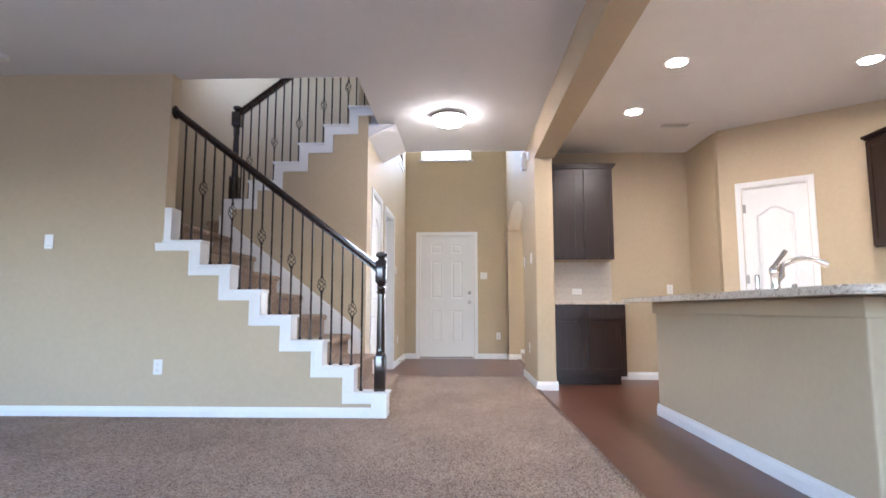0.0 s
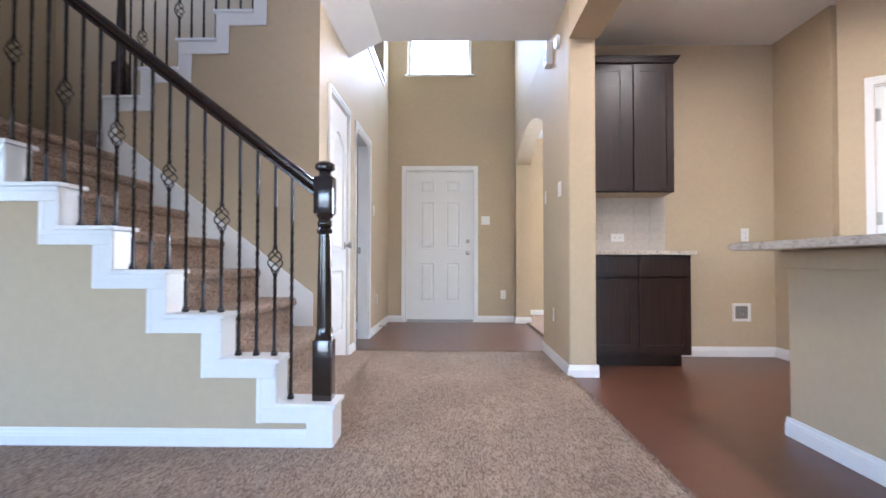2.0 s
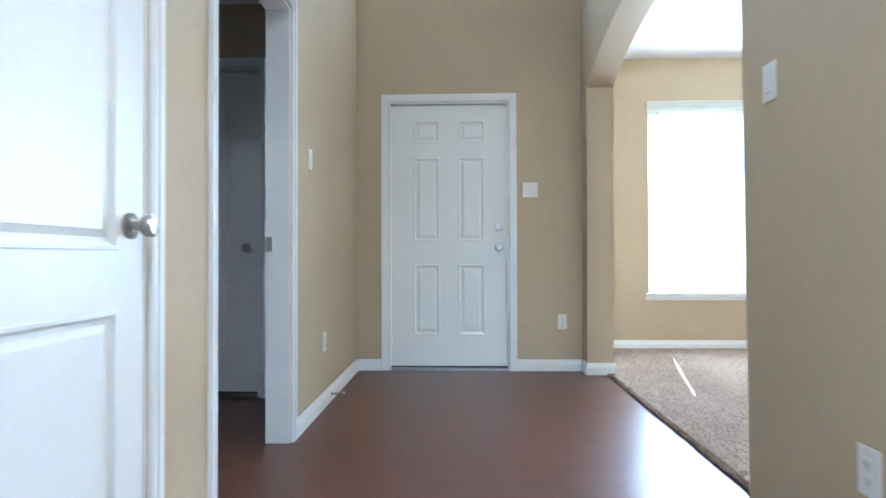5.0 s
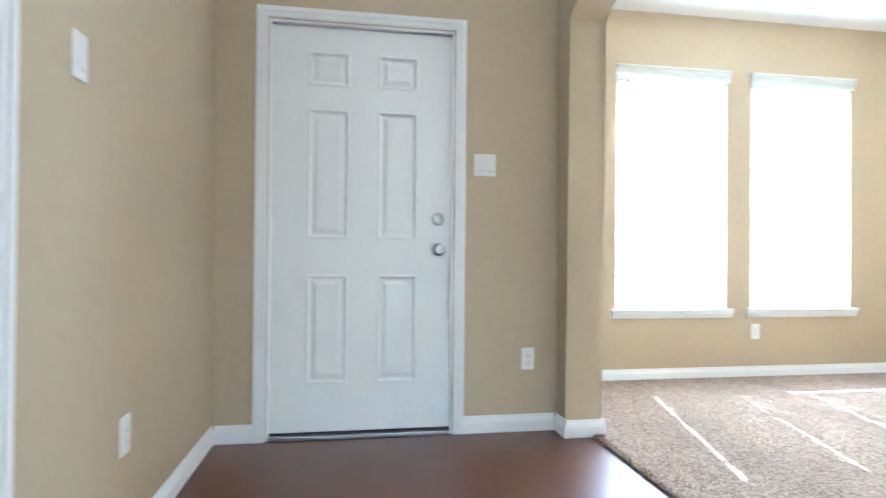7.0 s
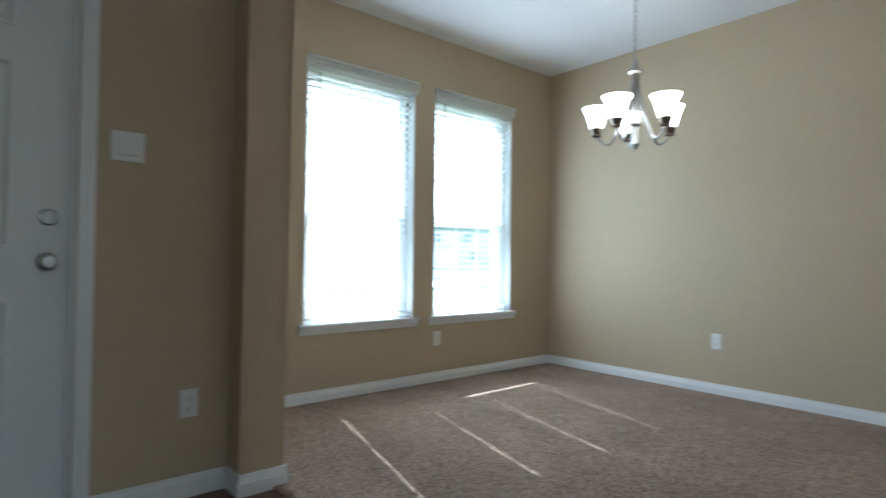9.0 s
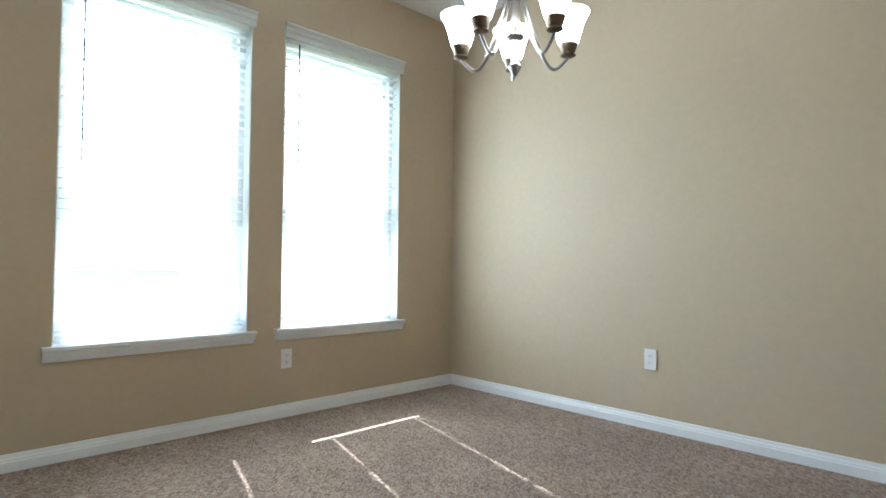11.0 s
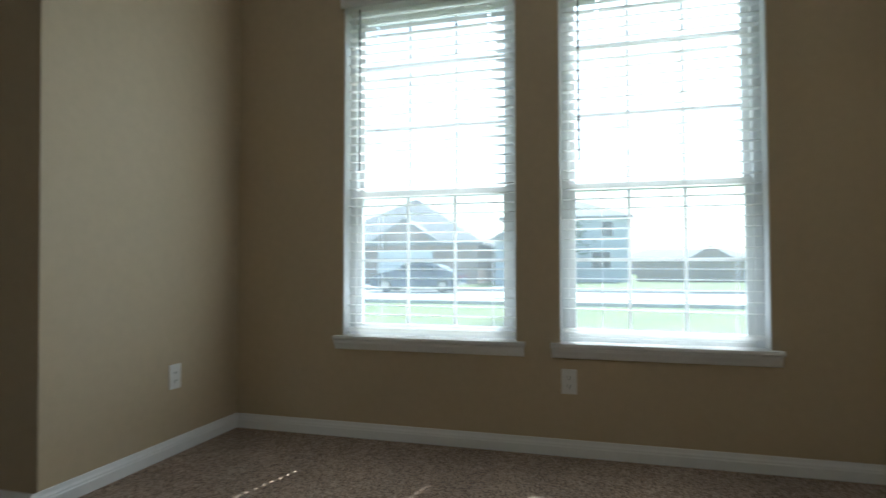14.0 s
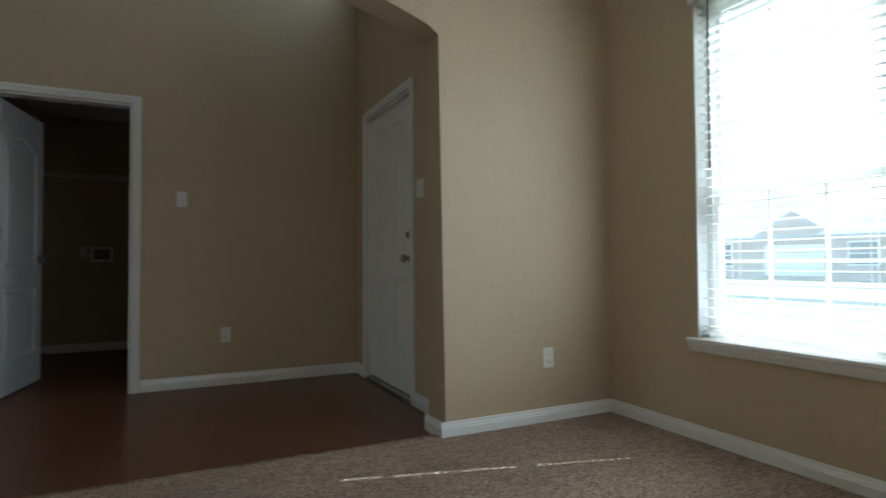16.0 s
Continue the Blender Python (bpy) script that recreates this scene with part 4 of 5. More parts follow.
for k in range(6):
    for j in range(3):
        if k or j:
            spots.append((X2 + RUN2 * k + 0.05 + 0.0867 * j, Z2 + RISE2 * k, (3 * k + j) % 3 == 2))
YU = TY + 0.06
build_railing("dark wood and black iron railing of the upper stair flight", YU, X2 + 0.07, Z2, 1.03, (0.25, 0.80), (X2 + 0.11, YU, Z2 + 0.955), (X2 + 1.55, YU, Z2 + 0.955 + 1.44 * RISE2 / RUN2), spots)


# ---- kitchen ----
def shaker(bm, u0, u1, v0, v1, place, rail=0.055):
    """A shaker door: frame proud of a sunk panel."""
    for r in ((u0, u0 + rail, v0, v1), (u1 - rail, u1, v0, v1), (u0 + rail, u1 - rail, v0, v0 + rail), (u0 + rail, u1 - rail, v1 - rail, v1)):
        prism(bm, [(r[0], r[2]), (r[1], r[2]), (r[1], r[3]), (r[0], r[3])], place, 0.02)
    prism(bm, [(u0 + rail, v0 + rail), (u1 - rail, v0 + rail), (u1 - rail, v1 - rail), (u0 + rail, v1 - rail)], place, 0.012)
    return bm


def build_cabinet(name, label, x0, x1, yf, yb, z0, z1, doors, drawers=(), crown=False, toe=0.0):
    c = thing(name, label, "cabinet", ((x0 + x1) / 2, yf, z0))
    o = Vector(c.location)

    def piece(n, bm, lab="", mat=ESPRESSO):
        for v in bm.verts:
            v.co -= o
        return part(n, bm, mat, c, lab)

    bm = box(x0, x1, yf + 0.021, yb - 0.002, z0 + toe, z1, 0.0015)
    piece("body", bm)
    if toe:
        piece("toe_kick", box(x0, x1 - 0.05, yf + 0.09, yb - 0.004, z0 + 0.002, z0 + toe - 0.0005), "", ESPRESSO)
    place = lambda u, v, w: (u, yf + 0.0205 - w, v)
    for d in doors:
        piece("door", shaker(bmesh.new(), *d, place))
    for d in drawers:
        bm = bmesh.new()
        prism(bm, [(d[0], d[2]), (d[1], d[2]), (d[1], d[3]), (d[0], d[3])], place, 0.02)
        piece("drawer_front", bm)
    if crown:
        bm = bmesh.new()
        for r in (((x0, x1 + 0.012), (yf - 0.006), (z1 + 0.0005, z1 + 0.018)), ((x0, x1 + 0.026), (yf - 0.02), (z1 + 0.0185, z1 + 0.036)), ((x0, x1 + 0.038), (yf - 0.034), (z1 + 0.0365, z1 + 0.05))):
            slab(bm, r[0][0], r[0][1], r[1], yb - 0.003, r[2][0], r[2][1], 0.003)
        piece("crown", bm, "dark moulded cabinet crown")
        piece("underside", box(x0 + 0.01, x1 - 0.01, yf + 0.03, yb - 0.01, z0 - 0.003, z0 - 0.0005), "pale unfinished cabinet underside", WALL)
    return c


CX0, CX1 = RX2 + 0.006, 1.82
mid = (CX0 + CX1) / 2
build_cabinet("base_cabinet", "espresso-stained base cabinet with two doors and two drawers", CX0, CX1, 6.275, KY, 0, 0.885,
              [(CX0 + 0.012, mid - 0.006, 0.125, 0.70), (mid + 0.006, CX1 - 0.012, 0.125, 0.70)], [(CX0 + 0.012, mid - 0.006, 0.722, 0.868), (mid + 0.006, CX1 - 0.012, 0.722, 0.868)], toe=0.10)
UX1 = 1.775
build_cabinet("wall_cabinet", "espresso-stained wall cabinet with two doors and a crown", CX0, UX1, 6.475, KY, 1.405, 2.48,
              [(CX0 + 0.012, 1.385, 1.42, 2.465), (1.44, UX1 - 0.012, 1.42, 2.465)], crown=True)
top = tagged(finish("countertop", box(CX0 - 0.003, CX1 + 0.028, 6.245, KY - 0.001, 0.8855, 0.918, 0.006), GRANITE), "speckled granite countertop on the base cabinet", "countertop")
TILE = make_material("pale_stone_tile", (0.50, 0.45, 0.39), 0.4, vary=0.10, scale=7, fine=40, bump=0.15)
splash = structure("backsplash", box(CX0, 1.82, KY - 0.004, KY - 0.0005, 0.9185, 1.404), TILE, "pale stone tile backsplash", "backsplash")
mesh = None
for i in range(6):
    for j in range(3):
        x, z = CX0 + 0.001 + i * 0.138, 0.920 + j * 0.1615
        if mesh is None:
            t = part("tile", box(0, 0.1355, -0.008, -0.0045, 0, 0.159, 0.0015), TILE, splash)
            mesh = t.data
        else:
            t = new("tile", mesh)
            t.parent = splash
        t.location = (x, KY, z)

# island with raised tan half wall and granite top
isl = thing("kitchen_island", "tan painted kitchen island with white baseboard and granite top", "island", (2.0, 3.4, 0))
IO = Vector(isl.location)


def isl_part(name, bm, mat, label="", smooth=False):
    for v in bm.verts:
        v.co -= IO
    return part(name, bm, mat, isl, label, smooth)


IX0, IX1, IY0, IY1 = 1.565, 2.55, 2.24, 4.59
isl_part("half_wall", box(IX0, IX1, IY0, IY1, 0.001, 0.884, 0.012), WALL, "tan painted half wall")
isl_part("support_band", box(IX0 - 0.022, IX1 + 0.02, IY0 - 0.022, IY1 + 0.022, 0.80, 0.8845, 0.006), WALL)
prof = [(0, 0.002), (0.015, 0.002), (0.015, 0.056), (0.012, 0.061), (0.012, 0.067), (0.007, 0.078), (0.006, 0.09), (0, 0.09)]
isl_part("baseboard", prism(bmesh.new(), prof, lambda u, v, w: (IX0 - u, IY0 - 0.015 + w, v), IY1 - IY0 + 0.03), TRIM, "white moulded baseboard")
isl_part("baseboard", prism(bmesh.new(), prof, lambda u, v, w: (IX0 + w, IY0 - u, v), IX1 - IX0), TRIM, "white moulded baseboard")
isl_part("baseboard", prism(bmesh.new(), prof, lambda u, v, w: (IX0 + w, IY1 + u, v), IX1 - IX0), TRIM, "white moulded baseboard")
out = []
for cx, cy, a0 in ((2.70, 1.98, -90), (2.70, 4.69, 0), (1.42, 4.65, 90), (1.42, 2.02, 180)):
    for i in range(7):
        a = radians(a0 + 15 * i)
        out.append((cx + 0.10 * math.cos(a), cy + 0.10 * math.sin(a)))
bm = prism(bmesh.new(), out, lambda u, v, w: (u, v, 0.886 + w), 0.034)
bmesh.ops.bevel(bm, geom=[e for e in bm.edges if abs(e.verts[0].co.z - e.verts[1].co.z) < 1e-5], offset=0.009, segments=3, affect="EDGES")
isl_part("countertop", bm, GRANITE, "speckled granite worktop with rounded corners", True)

tap = thing("kitchen_faucet", "chrome single-lever kitchen faucet on the island top", "faucet", (1.98, 3.60, 0.92))
bm = lathe(bmesh.new(), [(0.032, 0), (0.032, 0.006), (0.024, 0.012), (0.021, 0.10), (0.026, 0.112), (0.026, 0.135), (0.015, 0.15)], 18)
part("body", bm, CHROME, tap, "", True)
arc = [(0.0, 0.0, 0.06), (0.03, -0.008, 0.10)] + [(0.04 + 0.21 * s, -0.04 * s, 0.12 + 0.065 * math.sin(math.pi * (0.15 + 0.7 * s))) for s in [i / 10 for i in range(11)]]
part("spout", tube(bmesh.new(), arc, [0.016] * 2 + [0.014] * 9 + [0.017, 0.017], 12), CHROME, tap, "", True)
part("lever", tube(bmesh.new(), [(0, 0, 0.145), (0.025, 0.0, 0.18), (0.065, 0.005, 0.225)], [0.013, 0.010, 0.012], 10), CHROME, tap, "", True)
tap.scale = (1.2, 1.2, 1.25)
spray = thing("side_sprayer", "chrome side sprayer beside the faucet", "sprayer", (1.90, 3.66, 0.92))
part("body", lathe(bmesh.new(), [(0.022, 0), (0.022, 0.005), (0.014, 0.02), (0.012, 0.07), (0.016, 0.10), (0.013, 0.13), (0.004, 0.135)], 14), CHROME, spray, "", True)
soap = thing("soap_dispenser", "chrome soap dispenser beside the faucet", "dispenser", (2.05, 3.52, 0.92))
part("body", lathe(bmesh.new(), [(0.022, 0), (0.022, 0.005), (0.013, 0.01), (0.012, 0.045), (0.016, 0.05), (0.014, 0.065), (0.003, 0.07)], 14), CHROME, soap, "", True)

# wall cabinets on the far kitchen wall, beside the pantry
c = thing("wall_cabinet", "espresso-stained wall cabinet beside the pantry wall", "cabinet", (KX - 0.17, 4.46, 1.385))
part("body", box(-0.145, 0.168, -0.78, 0.66, 0, 0.985, 0.002), ESPRESSO, c)
for y in (-0.765, -0.29, 0.185):
    part("door", shaker(bmesh.new(), y, y + 0.465, 0.015, 0.97, lambda u, v, w: (-0.1455 - w, u, v)), ESPRESSO, c)
bm = bmesh.new()
slab(bm, -0.165, 0.168, -0.80, 0.67, 0.9855, 1.003, 0.003), slab(bm, -0.185, 0.168, -0.82, 0.68, 1.0035, 1.025, 0.003)
part("crown", bm, ESPRESSO, c, "dark moulded cabinet crown")
c = thing("base_cabinet", "espresso-stained base cabinet run along the kitchen wall", "cabinet", (KX - 0.31, 4.2, 0))
part("body", box(-0.28, 0.308, -1.3, 0.70, 0.10, 0.885, 0.002), ESPRESSO, c)
part("toe_kick", box(-0.2, 0.3, -1.3, 0.70, 0.002, 0.0995), ESPRESSO, c)
for y in (-1.28, -0.79, -0.30, 0.19):
    part("door", shaker(bmesh.new(), y, y + 0.48, 0.12, 0.70, lambda u, v, w: (-0.2805 - w, u, v)), ESPRESSO, c)
    part("drawer_front", box(-0.30, -0.2805, y, y + 0.48, 0.722, 0.868, 0.002), ESPRESSO, c)
tagged(finish("countertop", box(KX - 0.63, KX - 0.001, 2.88, 4.92, 0.8855, 0.918, 0.006), GRANITE), "speckled granite countertop along the kitchen wall", "countertop")


# ---- wall plates and small fixtures ----
def wall_matrix(at, normal):
    """Local x across, y into the wall, z up."""
    n = Vector(normal).normalized()
    x = Vector((0, 0, 1)).cross(-n)
    m = Matrix((x, -n, (0, 0, 1))).transposed().to_4x4()
    return Matrix.Translation(at) @ m


def build_plate(kind, at, normal, gangs=1, flat=False):
    w, h = 0.07 + 0.046 * (gangs - 1), 0.115
    if kind == "outlet":
        ob = thing("wall_outlet", "white duplex wall outlet", "outlet", group="wall outlets")
    else:
        ob = thing("light_switch", "white rocker light switch plate" if gangs == 1 else "white two-gang rocker light switch plate", "light switch", group="light switches")
    if flat:
        part("plate", box(-h / 2, h / 2, -0.006, -0.0005, -w / 2, w / 2, 0.002), PLASTIC, ob)
    else:
        part("plate", box(-w / 2, w / 2, -0.006, -0.0005, -h / 2, h / 2, 0.002), PLASTIC, ob)
    for g in range(gangs):
        cx = (g - (gangs - 1) / 2) * 0.046
        if kind == "outlet":
            for s in (-0.02, 0.02):
                a, b = (s, 0) if flat else (cx, s)
                part("receptacle", box(a - 0.016, a + 0.016, -0.0082, -0.0061, b - 0.0135, b + 0.0135, 0.001), PLASTIC, ob)
                bm = bmesh.new()
                slab(bm, a - 0.0075, a - 0.0055, -0.0087, -0.00825, b - 0.004, b + 0.005), slab(bm, a + 0.0055, a + 0.0075, -0.0087, -0.00825, b - 0.004, b + 0.005)
                slab(bm, a - 0.002, a + 0.002, -0.0087, -0.00825, b - 0.0105, b - 0.0065)
                part("slot", bm, DARK, ob)
        else:
            rk = part("rocker", box(cx - 0.0165, cx + 0.0165, -0.0095, -0.0061, -0.033, 0.033, 0.0015), PLASTIC, ob)
            part("rocker_gap", box(cx - 0.0165, cx + 0.0165, -0.0098, -0.00955, -0.0335, -0.0325), DARK, ob)
    ob.matrix_world = wall_matrix(at, normal)
    return ob


for at, n in (((0.627, FY, 0.382), (0, -1, 0)), ((LX, 8.50, 0.385), (1, 0, 0)), ((RX, 6.535, 0.392), (-1, 0, 0)), ((-2.35, SY, 0.388), (0, -1, 0)),
              ((2.777, WY, 0.357), (0, -1, 0)), ((DX, 8.973, 0.402), (-1, 0, 0)), ((RX2, 10.085, 0.376), (1, 0, 0)), ((2.515, KY, 1.07), (0, -1, 0))):
    build_plate("outlet", at, n)
build_plate("outlet", (1.40, KY - 0.0085, 1.045), (0, -1, 0), flat=True)
for at, n, g in (((0.386, FY, 1.402), (0, -1, 0), 2), ((LX, 8.19, 1.412), (1, 0, 0), 1), ((RX, 6.262, 1.402), (-1, 0, 0), 2), ((RX, 6.93, 1.415), (-1, 0, 0), 1), ((-3.29, SY, 1.37), (0, -1, 0), 1)):
    build_plate("switch", at, n, g)


def recessed_box(at, normal, label, wide=1.0):
    ob = thing("utility_box", label, "utility box")
    bm = bmesh.new()
    for a in ((-0.08, -0.055, -0.08, 0.08), (0.055, 0.08, -0.08, 0.08), (-0.055, 0.055, -0.08, -0.055), (-0.055, 0.055, 0.055, 0.08)):
        slab(bm, a[0], a[1], -0.008, -0.0005, a[2], a[3], 0.002)
    part("frame", bm, PLASTIC, ob)
    part("back", box(-0.055, 0.055, -0.003, -0.0008, -0.055, 0.055), GREY, ob)
    part("valve", lathe(bmesh.new(), [(0.018, -0.0035), (0.018, -0.012), (0.010, -0.016), (0.010, -0.03), (0.003, -0.031)], 14, (0, 0, -0.012), "Y"), NICKEL, ob, "small nickel valve", True)
    ob.matrix_world = wall_matrix(at, normal) @ Matrix.Diagonal((wide, 1, 1, 1))
    return ob


recessed_box((2.48, KY, 0.39), (0, -1, 0), "white recessed water supply box low on the wall")
chime = thing("door_chime", "white door chime box high on the wall", "door chime")
part("cover", box(-0.06, 0.06, -0.055, -0.001, -0.1, 0.1, 0.008), PLASTIC, chime)
part("grille", box(-0.025, 0.025, -0.057, -0.0555, -0.06, 0.06), DARK, chime)
chime.matrix_world = wall_matrix((RX, 6.62, 2.60), (-1, 0, 0))
det = thing("wall_sensor", "small white sensor high on the wall", "sensor")
part("cover", lathe(bmesh.new(), [(0.055, -0.001), (0.055, -0.02), (0.045, -0.03), (0.01, -0.032)], 24, (0, 0, 0), "Y"), PLASTIC, det, "", True)
det.matrix_world = wall_matrix((RX, 6.28, 2.58), (-1, 0, 0))
stop = thing("door_stop", "nickel spring door stop on the baseboard", "door stop")
bm = tube(bmesh.new(), [(0, -0.015 - 0.001, 0), (0, -0.03, 0), (0, -0.085, 0.004)], [0.010, 0.006, 0.005], 10)
part("spring", bm, NICKEL, stop, "", True)
part("tip", tube(bmesh.new(), [(0, -0.0855, 0.004), (0, -0.10, 0.004)], [0.008, 0.007], 10), PLASTIC, stop)
stop.matrix_world = wall_matrix((LX, 8.62, 0.05), (1, 0, 0))
vent = thing("ceiling_vent", "white metal ceiling air vent", "vent", (2.255, 5.78, H))
bm = bmesh.new()
for a in ((-0.17, -0.145, -0.09, 0.09), (0.145, 0.17, -0.09, 0.09), (-0.145, 0.145, -0.09, -0.068), (-0.145, 0.145, 0.068, 0.09)):
    slab(bm, a[0], a[1], a[2], a[3], -0.008, -0.0005, 0.002)
part("frame", bm, PLASTIC, vent)
part("backing", box(-0.145, 0.145, -0.068, 0.068, -0.0022, -0.0008), GREY, vent)
for i in range(9):
    s = part("slat", box(-0.0145, 0.0145, -0.068, 0.068, -0.0008, 0.0008), PLASTIC, vent)
    s.location, s.rotation_euler = (-0.128 + 0.032 * i, 0, -0.010), (0, radians(-22), 0)
smoke = thing("smoke_detector", "round white smoke detector on the ceiling", "smoke detector", (-3.52, 3.97, H))
part("body", lathe(bmesh.new(), [(0.07, -0.0005), (0.07, -0.02), (0.055, -0.035), (0.02, -0.038)], 24), PLASTIC, smoke, "", True)

# ---- lamps ----
GLOW_CAN = glow_material("recessed_lamp_glow", (1.0, 0.82, 0.60), 24)
GLOW_DOME = glow_material("ceiling_lamp_glow", (1.0, 0.86, 0.68), 4.5)
GLOW_SHADE = glow_material("chandelier_shade_glow", (1.0, 0.90, 0.74), 2.2)
# the last two, at y 2.6, are unseen lamps added to continue the rows
for x, y in ((1.695, 4.26), (1.697, 5.36), (3.18, 4.26), (3.18, 2.6), (1.695, 2.6)):
    can = thing("recessed_light", "lit recessed ceiling light with white trim ring", "ceiling light", (x, y, H), group="kitchen recessed lights")
    bm = lathe(bmesh.new(), [(0.095, -0.0005), (0.095, -0.006), (0.078, -0.009), (0.074, -0.0005)], 28)
    part("trim_ring", bm, PLASTIC, can, "", True)
    part("lens", lathe(bmesh.new(), [(0.073, -0.0008), (0.07, -0.004), (0.01, -0.006)], 28), GLOW_CAN, can, "glowing warm lens", True)
dome = thing("flush_mount_light", "lit flush-mount glass ceiling light", "ceiling light", (-0.113, 5.40, H))
part("base", lathe(bmesh.new(), [(0.10, -0.0005), (0.10, -0.02), (0.17, -0.03), (0.172, -0.04)], 32), NICKEL, dome, "", True)
part("shade", lathe(bmesh.new(), [(0.168, -0.0405), (0.165, -0.055), (0.14, -0.085), (0.09, -0.105), (0.03, -0.113), (0.012, -0.114)], 32), GLOW_DOME, dome, "glowing frosted glass bowl", True)
part("finial", lathe(bmesh.new(), [(0.012, -0.1145), (0.014, -0.12), (0.006, -0.132)], 12), NICKEL, dome, "", True)

CH = Vector((2.677, 8.765, 0))
ch = thing("chandelier", "five-arm brushed nickel chandelier with lit bell glass shades", "chandelier", (CH.x, CH.y, H))
part("canopy", lathe(bmesh.new(), [(0.062, -0.0005), (0.062, -0.01), (0.045, -0.022), (0.012, -0.028)], 24), NICKEL, ch, "", True)
bm = bmesh.new()
zc = -0.028
k = 0
while zc > -0.66:
    pts = []
    for i in range(13):
        a = 2 * math.pi * i / 12
        u, v = 0.009 * math.cos(a), 0.017 * math.sin(a)
        pts.append((u if k % 2 else 0, 0 if k % 2 else u, zc - 0.015 + v))
    tube(bm, pts, 0.0022, 5)
    zc -= 0.027
    k += 1
part("chain", bm, NICKEL, ch, "slim nickel chain")
b = 2.0 - H
part("column", lathe(bmesh.new(), [(0.008, b + 0.085), (0.014, b + 0.07), (0.018, b + 0.05), (0.02, b + 0.03), (0.042, b + 0.024), (0.045, b + 0.014), (0.02, b + 0.008), (0.017, b - 0.1), (0.017, b - 0.24), (0.032, b - 0.25), (0.034, b - 0.27), (0.02, b - 0.285), (0.016, b - 0.36), (0.024, b - 0.375), (0.012, b - 0.40), (0.004, b - 0.41)], 20), NICKEL, ch, "", True)
for i in range(5):
    a = radians(72 * i + 41.5)
    ca, sa = math.cos(a), math.sin(a)
    pts = []
    for q in range(15):
        s = q / 14
        r = 0.018 + 0.187 * (s ** 1.15)
        z = b - 0.05 - 0.34 * math.sin(min(1, s * 1.18) * math.pi * 0.5) + 0.075 * max(0, s - 0.62) ** 1.5 * 4
        pts.append((r * ca, r * sa, z))
    part("arm", tube(bmesh.new(), pts, 0.0065, 8), NICKEL, ch, "", True)
    ex, ey, ez = pts[-1]
    bm = lathe(bmesh.new(), [(0.012, ez - 0.004), (0.028, ez + 0.004), (0.022, ez + 0.012), (0.026, ez + 0.02), (0.034, ez + 0.045), (0.034, ez + 0.05)], 18, (ex, ey, 0))
    part("socket", bm, BRONZE, ch, "darkened metal shade holder", True)
    bm = bmesh.new()
    prof = [(0.035, ez + 0.046), (0.042, ez + 0.068), (0.049, ez + 0.095), (0.060, ez + 0.13), (0.077, ez + 0.160)]
    lathe(bm, prof + [(r - 0.003, z) for r, z in prof[::-1]], 24, (ex, ey, 0))
    part("shade", bm, GLOW_SHADE, ch, "glowing frosted bell shade", True)

# ---- laundry room ----
shelf = thing("wire_shelf", "white wire laundry shelf on the wall", "shelf", (LB + 0.2, 7.76, 1.855))
bm = bmesh.new()
for i in range(5):
    tube(bm, [(-0.19 + 0.075 * i, -0.9, 0), (-0.19 + 0.075 * i, 0.9, 0)], 0.004, 6)
for i in range(28):
    tube(bm, [(-0.195, -0.9 + i * 0.066, 0.004), (0.11, -0.9 + i * 0.066, 0.004)], 0.002, 5)
tube(bm, [(0.11, -0.9, -0.03), (0.11, 0.9, -0.03)], 0.004, 6)
part("wires", bm, PLASTIC, shelf)
recessed_box((LB, 7.44, 1.04), (1, 0, 0), "white recessed washer box on the laundry wall", 1.35)
build_plate("outlet", (LB, 7.27, 1.07), (1, 0, 0))


# ---- outdoors, across the street ----
G = -0.32
GRASS = make_material("sunlit_grass", (0.095, 0.14, 0.03), 0.9, vary=0.3, scale=0.6, fine=30, bump=0.8, bump_scale=60, depth=0.02, tint=(0.20, 0.235, 0.06))
CONCRETE = make_material("pale_concrete", (0.46, 0.44, 0.40), 0.85, vary=0.08, scale=0.8, fine=40, bump=0.3)
BRICK = make_material("brown_brick", (0.30, 0.21, 0.17), 0.85, vary=0.25, scale=6, fine=30, bump=0.5, bump_scale=25, depth=0.01)
SIDING = make_material("grey_siding", (0.48, 0.50, 0.52), 0.8, vary=0.08, scale=4, fine=30, bump=0.2)
SHINGLE = make_material("grey_brown_shingle", (0.24, 0.225, 0.21), 0.9, vary=0.2, scale=3, fine=25, bump=0.6, bump_scale=18, depth=0.02)
FENCE = make_material("weathered_fence_wood", (0.24, 0.17, 0.12), 0.85, vary=0.2, scale=3, fine=30, bump=0.3)
BARK = make_material("young_bark", (0.12, 0.085, 0.06), 0.9, vary=0.25, fine=60, bump=0.6, bump_scale=40, depth=0.01)
LEAF = make_material("green_leaf", (0.07, 0.13, 0.045), 0.6, vary=0.4, scale=3, fine=20, bump=0, tint=(0.10, 0.16, 0.04))
CARPAINT = make_material("dark_blue_car_paint", (0.018, 0.024, 0.045), 0.22, metal=0.3, vary=0.05, bump=0, coat=0.8)
TYRE = make_material("black_tyre", (0.02, 0.02, 0.02), 0.85, vary=0.1, bump=0.2)
DARKGLASS = make_material("dark_glass", (0.03, 0.04, 0.05), 0.08, vary=0.05, bump=0)

